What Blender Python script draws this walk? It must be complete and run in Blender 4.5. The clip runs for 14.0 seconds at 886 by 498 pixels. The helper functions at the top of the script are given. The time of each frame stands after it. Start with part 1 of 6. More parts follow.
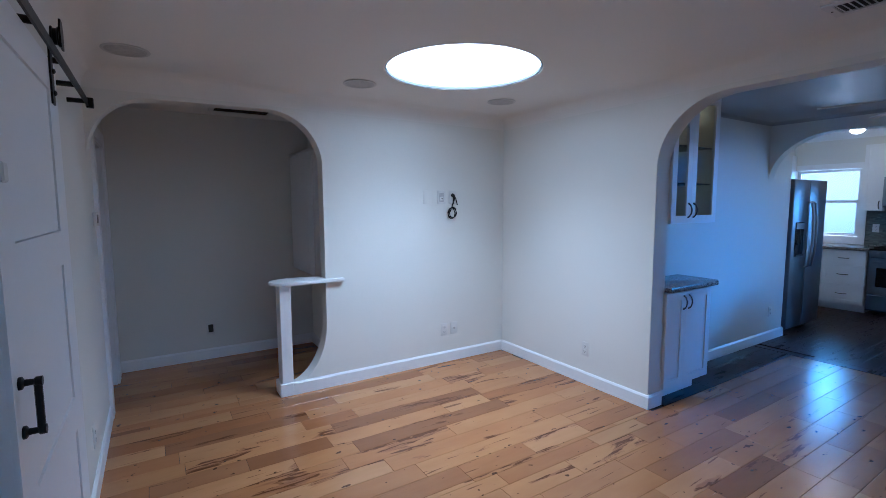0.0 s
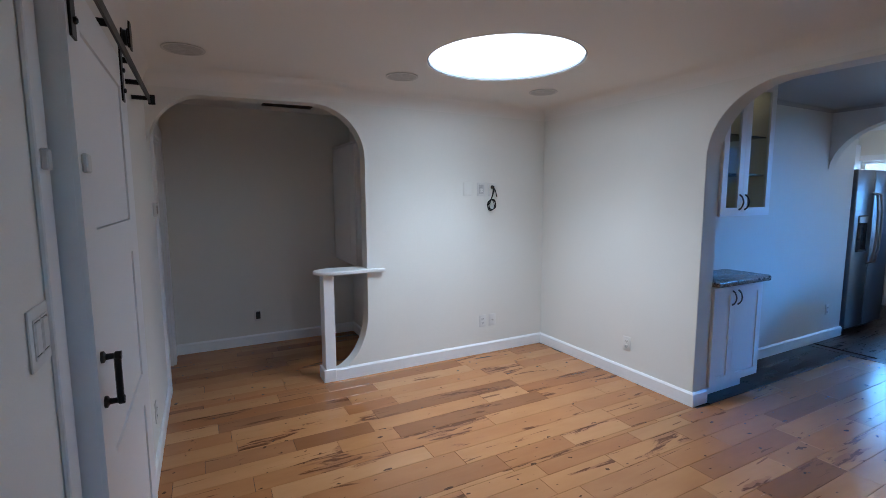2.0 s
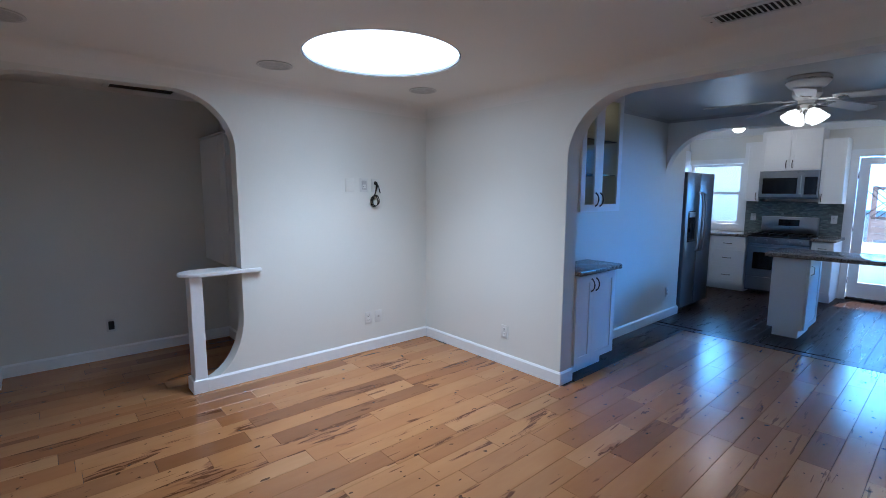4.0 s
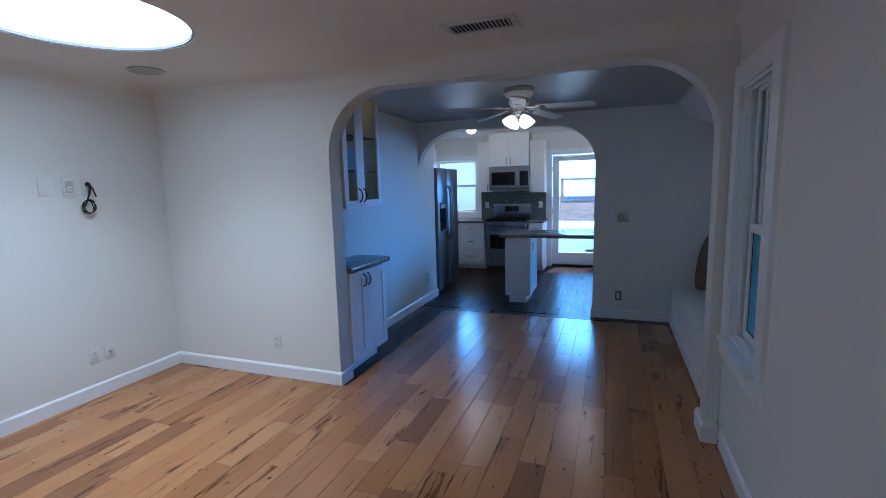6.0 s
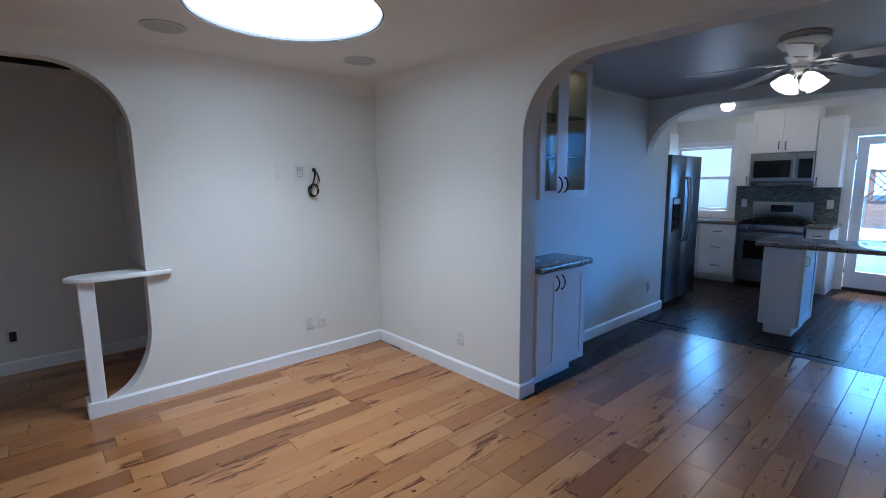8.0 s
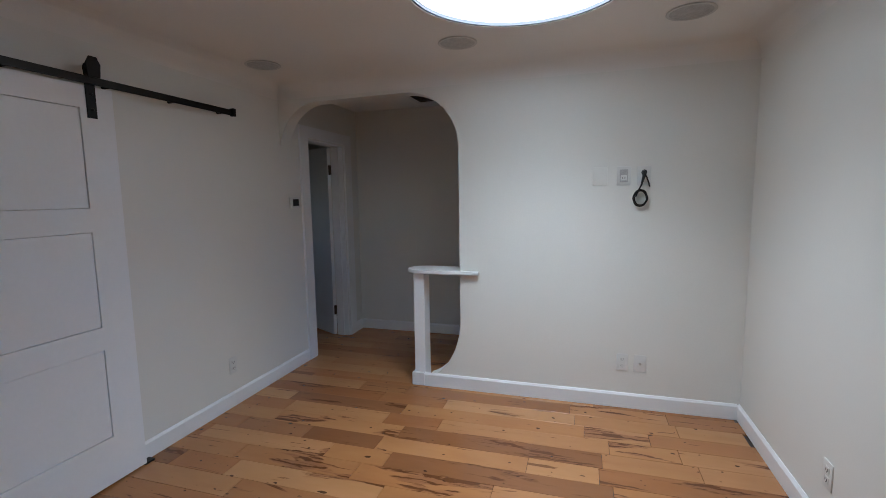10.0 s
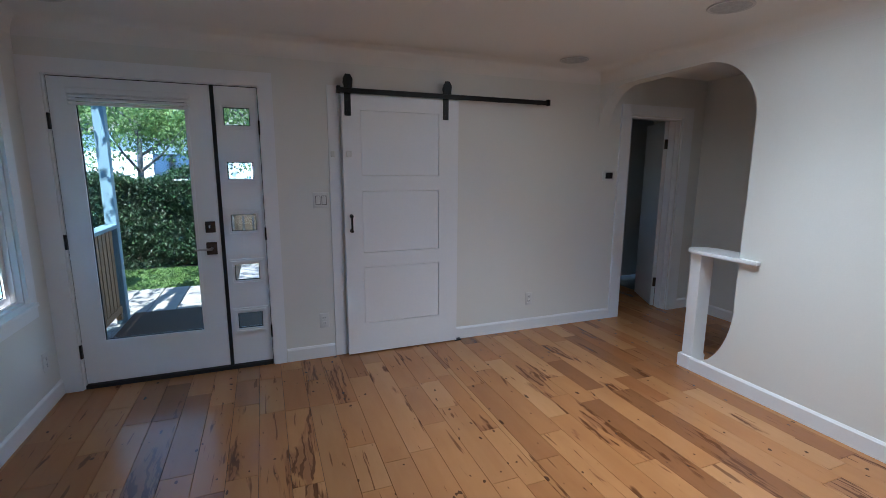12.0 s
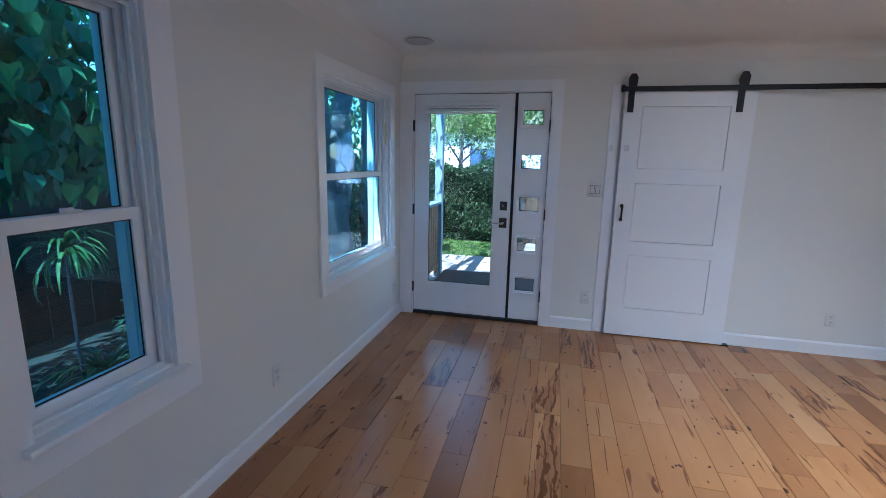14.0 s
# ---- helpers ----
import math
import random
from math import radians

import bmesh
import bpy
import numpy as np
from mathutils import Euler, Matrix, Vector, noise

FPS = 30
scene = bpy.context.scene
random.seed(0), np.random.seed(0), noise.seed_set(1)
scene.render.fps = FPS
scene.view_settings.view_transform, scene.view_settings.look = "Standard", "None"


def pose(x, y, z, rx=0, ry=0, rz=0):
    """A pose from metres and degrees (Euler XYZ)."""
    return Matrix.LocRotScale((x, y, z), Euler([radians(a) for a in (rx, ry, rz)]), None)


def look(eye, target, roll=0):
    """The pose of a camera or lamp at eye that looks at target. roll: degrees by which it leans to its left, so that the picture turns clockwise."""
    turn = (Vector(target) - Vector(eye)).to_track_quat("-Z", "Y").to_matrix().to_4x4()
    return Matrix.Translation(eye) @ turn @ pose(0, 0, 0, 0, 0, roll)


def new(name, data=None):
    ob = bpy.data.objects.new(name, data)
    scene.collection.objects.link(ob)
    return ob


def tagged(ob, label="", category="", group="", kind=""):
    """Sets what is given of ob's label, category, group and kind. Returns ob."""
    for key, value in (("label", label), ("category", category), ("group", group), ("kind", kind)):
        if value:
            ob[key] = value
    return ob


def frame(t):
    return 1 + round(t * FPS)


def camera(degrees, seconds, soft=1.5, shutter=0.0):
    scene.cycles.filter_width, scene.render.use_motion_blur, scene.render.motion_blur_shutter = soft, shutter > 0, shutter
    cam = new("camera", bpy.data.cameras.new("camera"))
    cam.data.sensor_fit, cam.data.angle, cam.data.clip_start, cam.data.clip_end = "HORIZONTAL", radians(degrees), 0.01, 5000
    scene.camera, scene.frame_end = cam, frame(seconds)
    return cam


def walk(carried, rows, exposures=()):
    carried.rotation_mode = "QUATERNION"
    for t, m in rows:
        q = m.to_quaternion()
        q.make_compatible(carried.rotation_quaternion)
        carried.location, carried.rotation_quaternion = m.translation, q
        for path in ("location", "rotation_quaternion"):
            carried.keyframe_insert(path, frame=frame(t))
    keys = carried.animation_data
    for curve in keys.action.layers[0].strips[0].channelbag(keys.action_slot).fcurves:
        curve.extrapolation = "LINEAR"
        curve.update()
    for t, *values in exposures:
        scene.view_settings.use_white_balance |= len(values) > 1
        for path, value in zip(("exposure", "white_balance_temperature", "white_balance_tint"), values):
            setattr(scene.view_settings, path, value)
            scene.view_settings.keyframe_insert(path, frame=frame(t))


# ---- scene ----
cam = camera(87.9, 14.0, soft=0.5)
PATH = [
    (0, (0.338, 0.587, 1.551), (1.399, 2.272, 1.354), -0.2),
    (0.5, (0.33, 0.553, 1.556), (1.33, 2.271, 1.334), -0.1),
    (1, (0.312, 0.571, 1.554), (1.272, 2.31, 1.327), -0.3),
    (1.5, (0.311, 0.608, 1.546), (1.227, 2.368, 1.302), -0.2),
    (2, (0.3, 0.579, 1.542), (1.223, 2.339, 1.315), -0.2),
    (4.5, (0.386, 0.533, 1.544), (1.847, 1.877, 1.299), -0.0),
    (5, (0.421, 0.553, 1.549), (2.033, 1.713, 1.307), -0.7),
    (5.5, (0.44, 0.577, 1.55), (2.188, 1.516, 1.299), -1.7),
    (6, (0.426, 0.607, 1.545), (2.287, 1.289, 1.278), -1.4),
    (6.5, (0.424, 0.633, 1.543), (2.301, 1.264, 1.263), -1.0),
    (7, (0.467, 0.633, 1.534), (2.314, 1.344, 1.24), -0.9),
    (7.5, (0.689, 0.626, 1.517), (2.363, 1.683, 1.231), -0.9),
    (8, (0.991, 0.655, 1.51), (2.307, 2.134, 1.227), -0.5),
    (8.5, (1.34, 0.762, 1.497), (2.225, 2.544, 1.294), -1.3),
    (8.7, (1.448, 0.874, 1.529), (2.187, 2.719, 1.304), -0.9),
    (10.8, (2.94, 1.104, 1.484), (1.642, 2.598, 1.198), -0.6),
    (11, (3.035, 1.174, 1.484), (1.605, 2.539, 1.182), -0.3),
    (11.5, (3.328, 1.256, 1.509), (1.612, 2.228, 1.18), -0.0),
    (12, (3.652, 1.321, 1.525), (1.817, 2.035, 1.176), 0.3),
    (12.5, (3.945, 1.307, 1.532), (2.053, 1.853, 1.179), 0.6),
    (13, (4.146, 1.365, 1.546), (2.212, 1.734, 1.192), 0.8),
    (13.5, (4.241, 1.442, 1.549), (2.277, 1.503, 1.177), 0.9),
    (14, (4.177, 1.406, 1.511), (2.27, 0.945, 1.123), 1.2),
]
walk(cam, [(t, look(eye, target, roll)) for t, eye, target, roll in PATH], [(0.0, 1.80, 4800, 10), (2.0, 1.80, 5500, 10), (5.0, 1.68, 5050, 10), (5.5, 1.62, 5000, 10), (7.0, 1.56, 5450, 10), (8.5, 1.58, 5350, 10), (11.0, 1.54, 6100, 10), (11.5, 1.58, 6000, 10), (12.5, 1.80, 5550, 10), (13.0, 1.88, 5600, 10), (13.5, 2.02, 5550, 10), (14.0, 2.10, 5200, 10)])


# ---- light ----
SUN_EL, SUN_AZ = 57.0, -12.0   # degrees; azimuth counted from +x towards +y
world = bpy.data.worlds.new("daylight")
scene.world = world
world.use_nodes = True
wn = world.node_tree.nodes
sky = wn.new("ShaderNodeTexSky")
sky.sky_type = "NISHITA"
sky.sun_disc = False
sky.air_density, sky.dust_density, sky.ozone_density = 1.2, 0.1, 4.0
sky.sun_elevation = radians(SUN_EL)
sky.sun_rotation = radians(90 - SUN_AZ)
world.node_tree.links.new(sky.outputs[0], wn["Background"].inputs[0])
wn["Background"].inputs[1].default_value = 0.14

sun = new("sun", bpy.data.lights.new("sun", "SUN"))
sun.data.energy = 5.0
sun.data.angle = radians(0.53)
sun.data.color = (1.0, 0.95, 0.88)
_d = Vector((math.cos(radians(SUN_EL)) * math.cos(radians(SUN_AZ)), math.cos(radians(SUN_EL)) * math.sin(radians(SUN_AZ)), math.sin(radians(SUN_EL))))
sun.matrix_world = look(_d * 30, (0, 0, 0))
SKYC = (2.12, 3.16, 0.515)
SKYLIGHT_STRENGTH = 1.7
# added blue fill in an unseen south opening, aimed at the dining cabinets
kblue = new("kitchen_blue_fill", bpy.data.lights.new("kitchen_blue_fill", "AREA"))
kblue.data.shape, kblue.data.size, kblue.data.size_y = "RECTANGLE", 1.5, 0.9
kblue.data.energy, kblue.data.color = 2.8, (0.03, 0.34, 1.0)
kblue.data.spread = radians(42)
kblue.matrix_world = look((8.3, -0.66, 1.95), (4.6, 2.6, 0.25))

# daylight under the skylight's prismatic disc, mostly downwards
well = new("skylight_daylight", bpy.data.lights.new("skylight_daylight", "AREA"))
well.data.shape, well.data.size = "DISK", 2 * SKYC[2] - 0.03
well.data.energy, well.data.color, well.data.spread = 6.2, (0.86, 0.945, 1.0), radians(110)
well.matrix_world = look((SKYC[0], SKYC[1], 2.436), (SKYC[0], SKYC[1] + 0.001, 0.0))

# ---- builders ----
def mesh_from(bm, name, smooth=30):
    me = bpy.data.meshes.new(name)
    bmesh.ops.recalc_face_normals(bm, faces=bm.faces)
    bm.to_mesh(me)
    bm.free()
    if smooth:
        me.polygons.foreach_set("use_smooth", [True] * len(me.polygons))
        me.set_sharp_from_angle(angle=radians(smooth))
    return me


def thing(name, at, label="", category="", group="", kind="", rz=0):
    ob = new(name)
    ob.empty_display_size = 0.1
    ob.matrix_basis = pose(*at, 0, 0, rz)
    return tagged(ob, label, category, group, kind)


def world_of(ob):
    m = ob.matrix_basis.copy()
    while ob.parent:
        ob = ob.parent
        m = ob.matrix_basis @ m
    return m


def part(name, bm, material, parent, label="", local=False, smooth=30):
    """One mesh under a thing or a part; bm in world metres, or in the parent's own axes with local."""
    if not local:
        bm.transform(world_of(parent).inverted())
    ob = new(name, mesh_from(bm, name, smooth))
    ob.data.materials.append(material)
    ob.parent = parent
    return tagged(ob, label)


def solo(name, bm, material, label="", category="", group="", kind="", smooth=30):
    """A thing that is one mesh, its origin at the middle of its base."""
    vs = [v.co for v in bm.verts]
    base = Vector(((min(v.x for v in vs) + max(v.x for v in vs)) / 2, (min(v.y for v in vs) + max(v.y for v in vs)) / 2, min(v.z for v in vs)))
    bmesh.ops.translate(bm, verts=bm.verts, vec=-base)
    ob = new(name, mesh_from(bm, name, smooth))
    ob.data.materials.append(material)
    ob.location = base
    return tagged(ob, label, category, group, kind)


def box(bm, x0, y0, z0, x1, y1, z1, bev=0.0, seg=1):
    vs = [bm.verts.new((x, y, z)) for x in (x0, x1) for y in (y0, y1) for z in (z0, z1)]
    fs = [bm.faces.new([vs[i] for i in q]) for q in ((0, 1, 3, 2), (4, 6, 7, 5), (0, 4, 5, 1), (2, 3, 7, 6), (0, 2, 6, 4), (1, 5, 7, 3))]
    if bev:
        es = list({e for f in fs for e in f.edges})
        bmesh.ops.bevel(bm, geom=es, offset=bev, segments=seg, affect="EDGES", profile=0.5)
    return bm


def B(*a, **k):
    return box(bmesh.new(), *a, **k)


def prism(bm, pts, axis, a0, a1, bev=0.0):
    """A flat outline extruded along an axis: pts are (u, z) for axis x or y, (x, y) for axis z."""
    def co(p, a):
        return {"x": (a, p[0], p[1]), "y": (p[0], a, p[1]), "z": (p[0], p[1], a)}[axis]
    lo = [bm.verts.new(co(p, a0)) for p in pts]
    hi = [bm.verts.new(co(p, a1)) for p in pts]
    fs = [bm.faces.new(lo), bm.faces.new(hi[::-1])]
    n = len(pts)
    for i in range(n):
        bm.faces.new((lo[i], hi[i], hi[(i + 1) % n], lo[(i + 1) % n]))
    if bev:
        es = list({e for f in fs for e in f.edges})
        bmesh.ops.bevel(bm, geom=es, offset=bev, segments=2, affect="EDGES", profile=0.5)
    return bm


def arc(cx, cz, rx, rz, a0, a1, n=18):
    return [(cx + rx * math.cos(radians(a0 + (a1 - a0) * i / n)), cz + rz * math.sin(radians(a0 + (a1 - a0) * i / n))) for i in range(n + 1)]


def grid_wall(bm, axis, p0, p1, a0, a1, z0, z1, holes):
    """A slab between the planes p0 and p1 of an axis, with rectangular openings (a0, a1, z0, z1) right through it."""
    us = sorted({a0, a1, *[h[0] for h in holes], *[h[1] for h in holes]})
    zs = sorted({z0, z1, *[h[2] for h in holes], *[h[3] for h in holes]})
    us, zs = [u for u in us if a0 <= u <= a1], [z for z in zs if z0 <= z <= z1]
    cache = {}

    def v(i, j, k):
        if (i, j, k) not in cache:
            p = (p0, p1)[k]
            cache[i, j, k] = bm.verts.new((p, us[i], zs[j]) if axis == "x" else (us[i], p, zs[j]) if axis == "y" else (us[i], zs[j], p))
        return cache[i, j, k]

    def solid(i, j):
        if not (0 <= i < len(us) - 1 and 0 <= j < len(zs) - 1):
            return False
        u, z = (us[i] + us[i + 1]) / 2, (zs[j] + zs[j + 1]) / 2
        return not any(h[0] < u < h[1] and h[2] < z < h[3] for h in holes)
    for i in range(len(us) - 1):
        for j in range(len(zs) - 1):
            if not solid(i, j):
                continue
            for k in (0, 1):
                bm.faces.new((v(i, j, k), v(i + 1, j, k), v(i + 1, j + 1, k), v(i, j + 1, k)))
            for di, dj, c in ((-1, 0, ((i, j), (i, j + 1))), (1, 0, ((i + 1, j), (i + 1, j + 1))), (0, -1, ((i, j), (i + 1, j))), (0, 1, ((i, j + 1), (i + 1, j + 1)))):
                if not solid(i + di, j + dj):
                    (p, q), (r, s) = c
                    bm.faces.new((v(p, q, 0), v(r, s, 0), v(r, s, 1), v(p, q, 1)))
    return bm


def lathe(bm, prof, at=(0, 0, 0), n=24, m=None):
    """A profile of (radius, height) turned about the upright axis."""
    rings = []
    for r, z in prof:
        if r < 1e-5:
            rings.append([bm.verts.new((0, 0, z))])
        else:
            rings.append([bm.verts.new((r * math.cos(math.tau * i / n), r * math.sin(math.tau * i / n), z)) for i in range(n)])
    vs = [v for r in rings for v in r]
    for a, b in zip(rings, rings[1:]):
        for i in range(n):
            q = [a[i % len(a)], a[(i + 1) % len(a)], b[(i + 1) % len(b)], b[i % len(b)]]
            q = list(dict.fromkeys(q))
            if len(q) > 2:
                bm.faces.new(q)
    if m is not None:
        bmesh.ops.transform(bm, matrix=m, verts=vs)
    bmesh.ops.translate(bm, verts=vs, vec=at)
    return bm


def tube(bm, pts, r, n=8):
    """A round bar along points; r: one radius or one for each point."""
    pts = [Vector(p) for p in pts]
    rs = r if isinstance(r, (list, tuple)) else [r] * len(pts)
    rings, side = [], None
    for i, p in enumerate(pts):
        d = (pts[min(i + 1, len(pts) - 1)] - pts[max(i - 1, 0)]).normalized()
        side = d.orthogonal().normalized() if side is None else (side - d * side.dot(d)).normalized()
        up = d.cross(side)
        rings.append([bm.verts.new(p + (side * math.cos(math.tau * k / n) + up * math.sin(math.tau * k / n)) * rs[i]) for k in range(n)])
    for a, b in zip(rings, rings[1:]):
        for k in range(n):
            bm.faces.new((a[k], a[(k + 1) % n], b[(k + 1) % n], b[k]))
    bm.faces.new(rings[0][::-1]), bm.faces.new(rings[-1])
    return bm


def shaker(bm, w, h, t=0.02, rail=0.06, deep=0.008, x=0, z=0):
    """A framed door leaf with a sunk flat panel, its face towards -y, its back on y = 0."""
    grid_wall(bm, "y", -t, -t + deep, x, x + w, z, z + h, [(x + rail, x + w - rail, z + rail, z + h - rail)])
    box(bm, x, -t + deep, z, x + w, 0, z + h)
    return bm


# ---- materials ----
def nodes_of(name):
    m = bpy.data.materials.new(name)
    m.use_nodes = True
    t = m.node_tree
    return m, t, t.nodes, t.links, t.nodes["Principled BSDF"]


def add(t, kind, **inputs):
    n = t.nodes.new(kind)
    for k, v in inputs.items():
        n.inputs[k.replace("_", " ")].default_value = v
    return n


def ramp(t, src, stops):
    r = t.nodes.new("ShaderNodeValToRGB")
    while len(r.color_ramp.elements) < len(stops):
        r.color_ramp.elements.new(0.5)
    for e, (p, c) in zip(r.color_ramp.elements, stops):
        e.position, e.color = p, (*c, 1) if len(c) == 3 else c
    t.links.new(src, r.inputs[0])
    return r.outputs[0]


def plain(name, color, rough=0.5, metal=0.0, vary=0.06, coarse=1.5, fine=60, bump=0.05, spec=0.5, rvary=0.1, coat=0.0):
    """A surface with stains at one scale, grain at another and a fine relief."""
    m, t, n, l, p = nodes_of(name)
    co = n.new("ShaderNodeTexCoord")
    a, b = add(t, "ShaderNodeTexNoise", Scale=coarse, Detail=4.0), add(t, "ShaderNodeTexNoise", Scale=fine, Detail=3.0)
    for x in (a, b):
        l.new(co.outputs["Object"], x.inputs["Vector"])
    mx = n.new("ShaderNodeMath"); mx.operation = "MULTIPLY_ADD"
    mx.inputs[1].default_value = 0.35
    l.new(b.outputs[0], mx.inputs[0]); 
    sc = n.new("ShaderNodeMath"); sc.operation = "MULTIPLY"; sc.inputs[1].default_value = 0.65
    l.new(a.outputs[0], sc.inputs[0]); l.new(sc.outputs[0], mx.inputs[2])
    lo, hi = [c * (1 - 2 * vary) for c in color], [min(1, c * (1 + 2 * vary)) for c in color]
    l.new(ramp(t, mx.outputs[0], [(0.25, lo), (0.75, hi)]), p.inputs["Base Color"])
    rr = add(t, "ShaderNodeMapRange", To_Min=max(0.02, rough - rvary), To_Max=min(1, rough + rvary))
    l.new(mx.outputs[0], rr.inputs[0]); l.new(rr.outputs[0], p.inputs["Roughness"])
    p.inputs["Metallic"].default_value = metal
    p.inputs["Specular IOR Level"].default_value = spec
    p.inputs["Coat Weight"].default_value = coat
    if bump:
        bp = add(t, "ShaderNodeBump", Strength=bump, Distance=0.01)
        l.new(b.outputs[0], bp.inputs["Height"]); l.new(bp.outputs[0], p.inputs["Normal"])
    return m


def glow(name, color, strength):
    m, t, n, l, p = nodes_of(name)
    p.inputs["Base Color"].default_value = (0.8, 0.8, 0.8, 1)
    p.inputs["Emission Color"].default_value = (*color, 1)
    p.inputs["Emission Strength"].default_value = strength
    return m


def pane_glass(name, tint=(0.93, 0.97, 0.97), gloss=1.0):
    m, t, n, l, p = nodes_of(name)
    n.remove(p)
    tr, gl, mix, lw = n.new("ShaderNodeBsdfTransparent"), n.new("ShaderNodeBsdfGlossy"), n.new("ShaderNodeMixShader"), add(t, "ShaderNodeLayerWeight", Blend=0.5)
    tr.inputs[0].default_value = (*tint, 1)
    gl.inputs["Roughness"].default_value = 0.02
    gl.inputs[0].default_value = (gloss, gloss, gloss, 1)
    pw = n.new("ShaderNodeMath"); pw.operation = "POWER"; pw.inputs[1].default_value = 4.0
    ma = n.new("ShaderNodeMath"); ma.operation = "MULTIPLY_ADD"; ma.inputs[1].default_value, ma.inputs[2].default_value = 0.45, 0.03
    l.new(lw.outputs["Facing"], pw.inputs[0]); l.new(pw.outputs[0], ma.inputs[0])
    l.new(ma.outputs[0], mix.inputs[0]); l.new(tr.outputs[0], mix.inputs[1]); l.new(gl.outputs[0], mix.inputs[2])
    l.new(mix.outputs[0], n["Material Output"].inputs[0])
    return m


def plank_wood(name, tones, dark, rough, streak=0.5, scrape=0.35):
    """Hand-scraped boards: a tone for each board, long grain, heartwood streaks and knots."""
    m, t, n, l, p = nodes_of(name)
    co, info = n.new("ShaderNodeTexCoord"), n.new("ShaderNodeObjectInfo")
    off = n.new("ShaderNodeVectorMath"); off.operation = "MULTIPLY_ADD"
    cmb = n.new("ShaderNodeCombineXYZ")
    for i, k in enumerate((37.0, 91.0, 53.0)):
        q = n.new("ShaderNodeMath"); q.operation = "MULTIPLY"; q.inputs[1].default_value = k
        l.new(info.outputs["Random"], q.inputs[0]); l.new(q.outputs[0], cmb.inputs[i])
    off.inputs[1].default_value = (1, 1, 1)
    l.new(co.outputs["Object"], off.inputs[0]); l.new(cmb.outputs[0], off.inputs[2])

    def stretched(sx, sy, scale, detail, rgh=0.55, dist=0.0):
        mp = n.new("ShaderNodeMapping"); mp.inputs["Scale"].default_value = (sx, sy, 1)
        l.new(off.outputs[0], mp.inputs[0])
        z = add(t, "ShaderNodeTexNoise", Scale=scale, Detail=detail, Roughness=rgh, Distortion=dist)
        l.new(mp.outputs[0], z.inputs["Vector"])
        return z.outputs[0]
    grain = stretched(0.9, 8, 3.0, 6.0, 0.55, 0.8)
    broad = stretched(0.8, 4.2, 1.5, 4.0, 0.55, 0.6)
    veins = stretched(0.5, 9.0, 1.7, 4.0, 0.5, 1.4)
    cloud = stretched(1.5, 4.0, 1.6, 3.0)
    knots = stretched(7.0, 10.0, 2.4, 1.5, 0.4)
    base = ramp(t, info.outputs["Random"], [(i / (len(tones) - 1), c) for i, c in enumerate(tones)])

    def blend(a, bcol, fac, mode="MIX"):
        x = n.new("ShaderNodeMix"); x.data_type = "RGBA"; x.blend_type = mode
        if isinstance(fac, float):
            x.inputs[0].default_value = fac
        else:
            l.new(fac, x.inputs[0])
        l.new(a, x.inputs[6])
        if isinstance(bcol, tuple):
            x.inputs[7].default_value = (*bcol, 1)
        else:
            l.new(bcol, x.inputs[7])
        return x.outputs[2]
    c = blend(base, ramp(t, grain, [(0.3, (0.70, 0.66, 0.60)), (0.62, (1, 1, 1))]), 0.12, "MULTIPLY")
    c = blend(c, ramp(t, cloud, [(0.3, (0.74, 0.66, 0.58)), (0.65, (1, 1, 1))]), 0.4, "MULTIPLY")
    # heartwood: broad brown areas on some boards, with fine wavy growth lines in them
    hv = n.new("ShaderNodeMath"); hv.operation = "MULTIPLY"; hv.inputs[1].default_value = 7.31
    l.new(info.outputs["Random"], hv.inputs[0])
    fr = n.new("ShaderNodeMath"); fr.operation = "FRACT"; l.new(hv.outputs[0], fr.inputs[0])
    th = add(t, "ShaderNodeMapRange", To_Min=0.53, To_Max=0.77); l.new(fr.outputs[0], th.inputs[0])
    sb = n.new("ShaderNodeMath"); sb.operation = "SUBTRACT"; l.new(broad, sb.inputs[0]); l.new(th.outputs[0], sb.inputs[1])

    def times(a, b):
        x = n.new("ShaderNodeMath"); x.operation = "MULTIPLY"
        l.new(a, x.inputs[0])
        if isinstance(b, float):
            x.inputs[1].default_value = b
        else:
            l.new(b, x.inputs[1])
        return x.outputs[0]
    heart = ramp(t, sb.outputs[0], [(0.0, (0, 0, 0)), (0.05, (1, 1, 1))])
    c = blend(c, tuple(x * k for x, k in zip(dark, (2.7, 2.75, 2.3))), times(heart, streak))
    mp = n.new("ShaderNodeMapping"); mp.inputs["Scale"].default_value = (0.30, 1.0, 1)
    l.new(off.outputs[0], mp.inputs[0])
    wv = n.new("ShaderNodeTexWave"); wv.bands_direction = "Y"
    for k, q in (("Scale", 6.0), ("Distortion", 13.0), ("Detail", 3.5), ("Detail Scale", 1.3), ("Detail Roughness", 0.62)):
        wv.inputs[k].default_value = q
    l.new(mp.outputs[0], wv.inputs["Vector"])
    lines = ramp(t, wv.outputs["Fac"], [(0.60, (0, 0, 0)), (0.80, (1, 1, 1))])
    edge = ramp(t, sb.outputs[0], [(0.0, (0, 0, 0)), (0.03, (1, 1, 1))])
    c = blend(c, tuple(x * k for x, k in zip(dark, (1.35, 1.2, 0.8))), times(times(lines, edge), 0.9))
    vm = ramp(t, veins, [(0.480, (0, 0, 0)), (0.496, (1, 1, 1)), (0.504, (1, 1, 1)), (0.520, (0, 0, 0))])
    c = blend(c, tuple(x * k for x, k in zip(dark, (1.2, 1.0, 0.7))), times(times(vm, edge), 0.85))
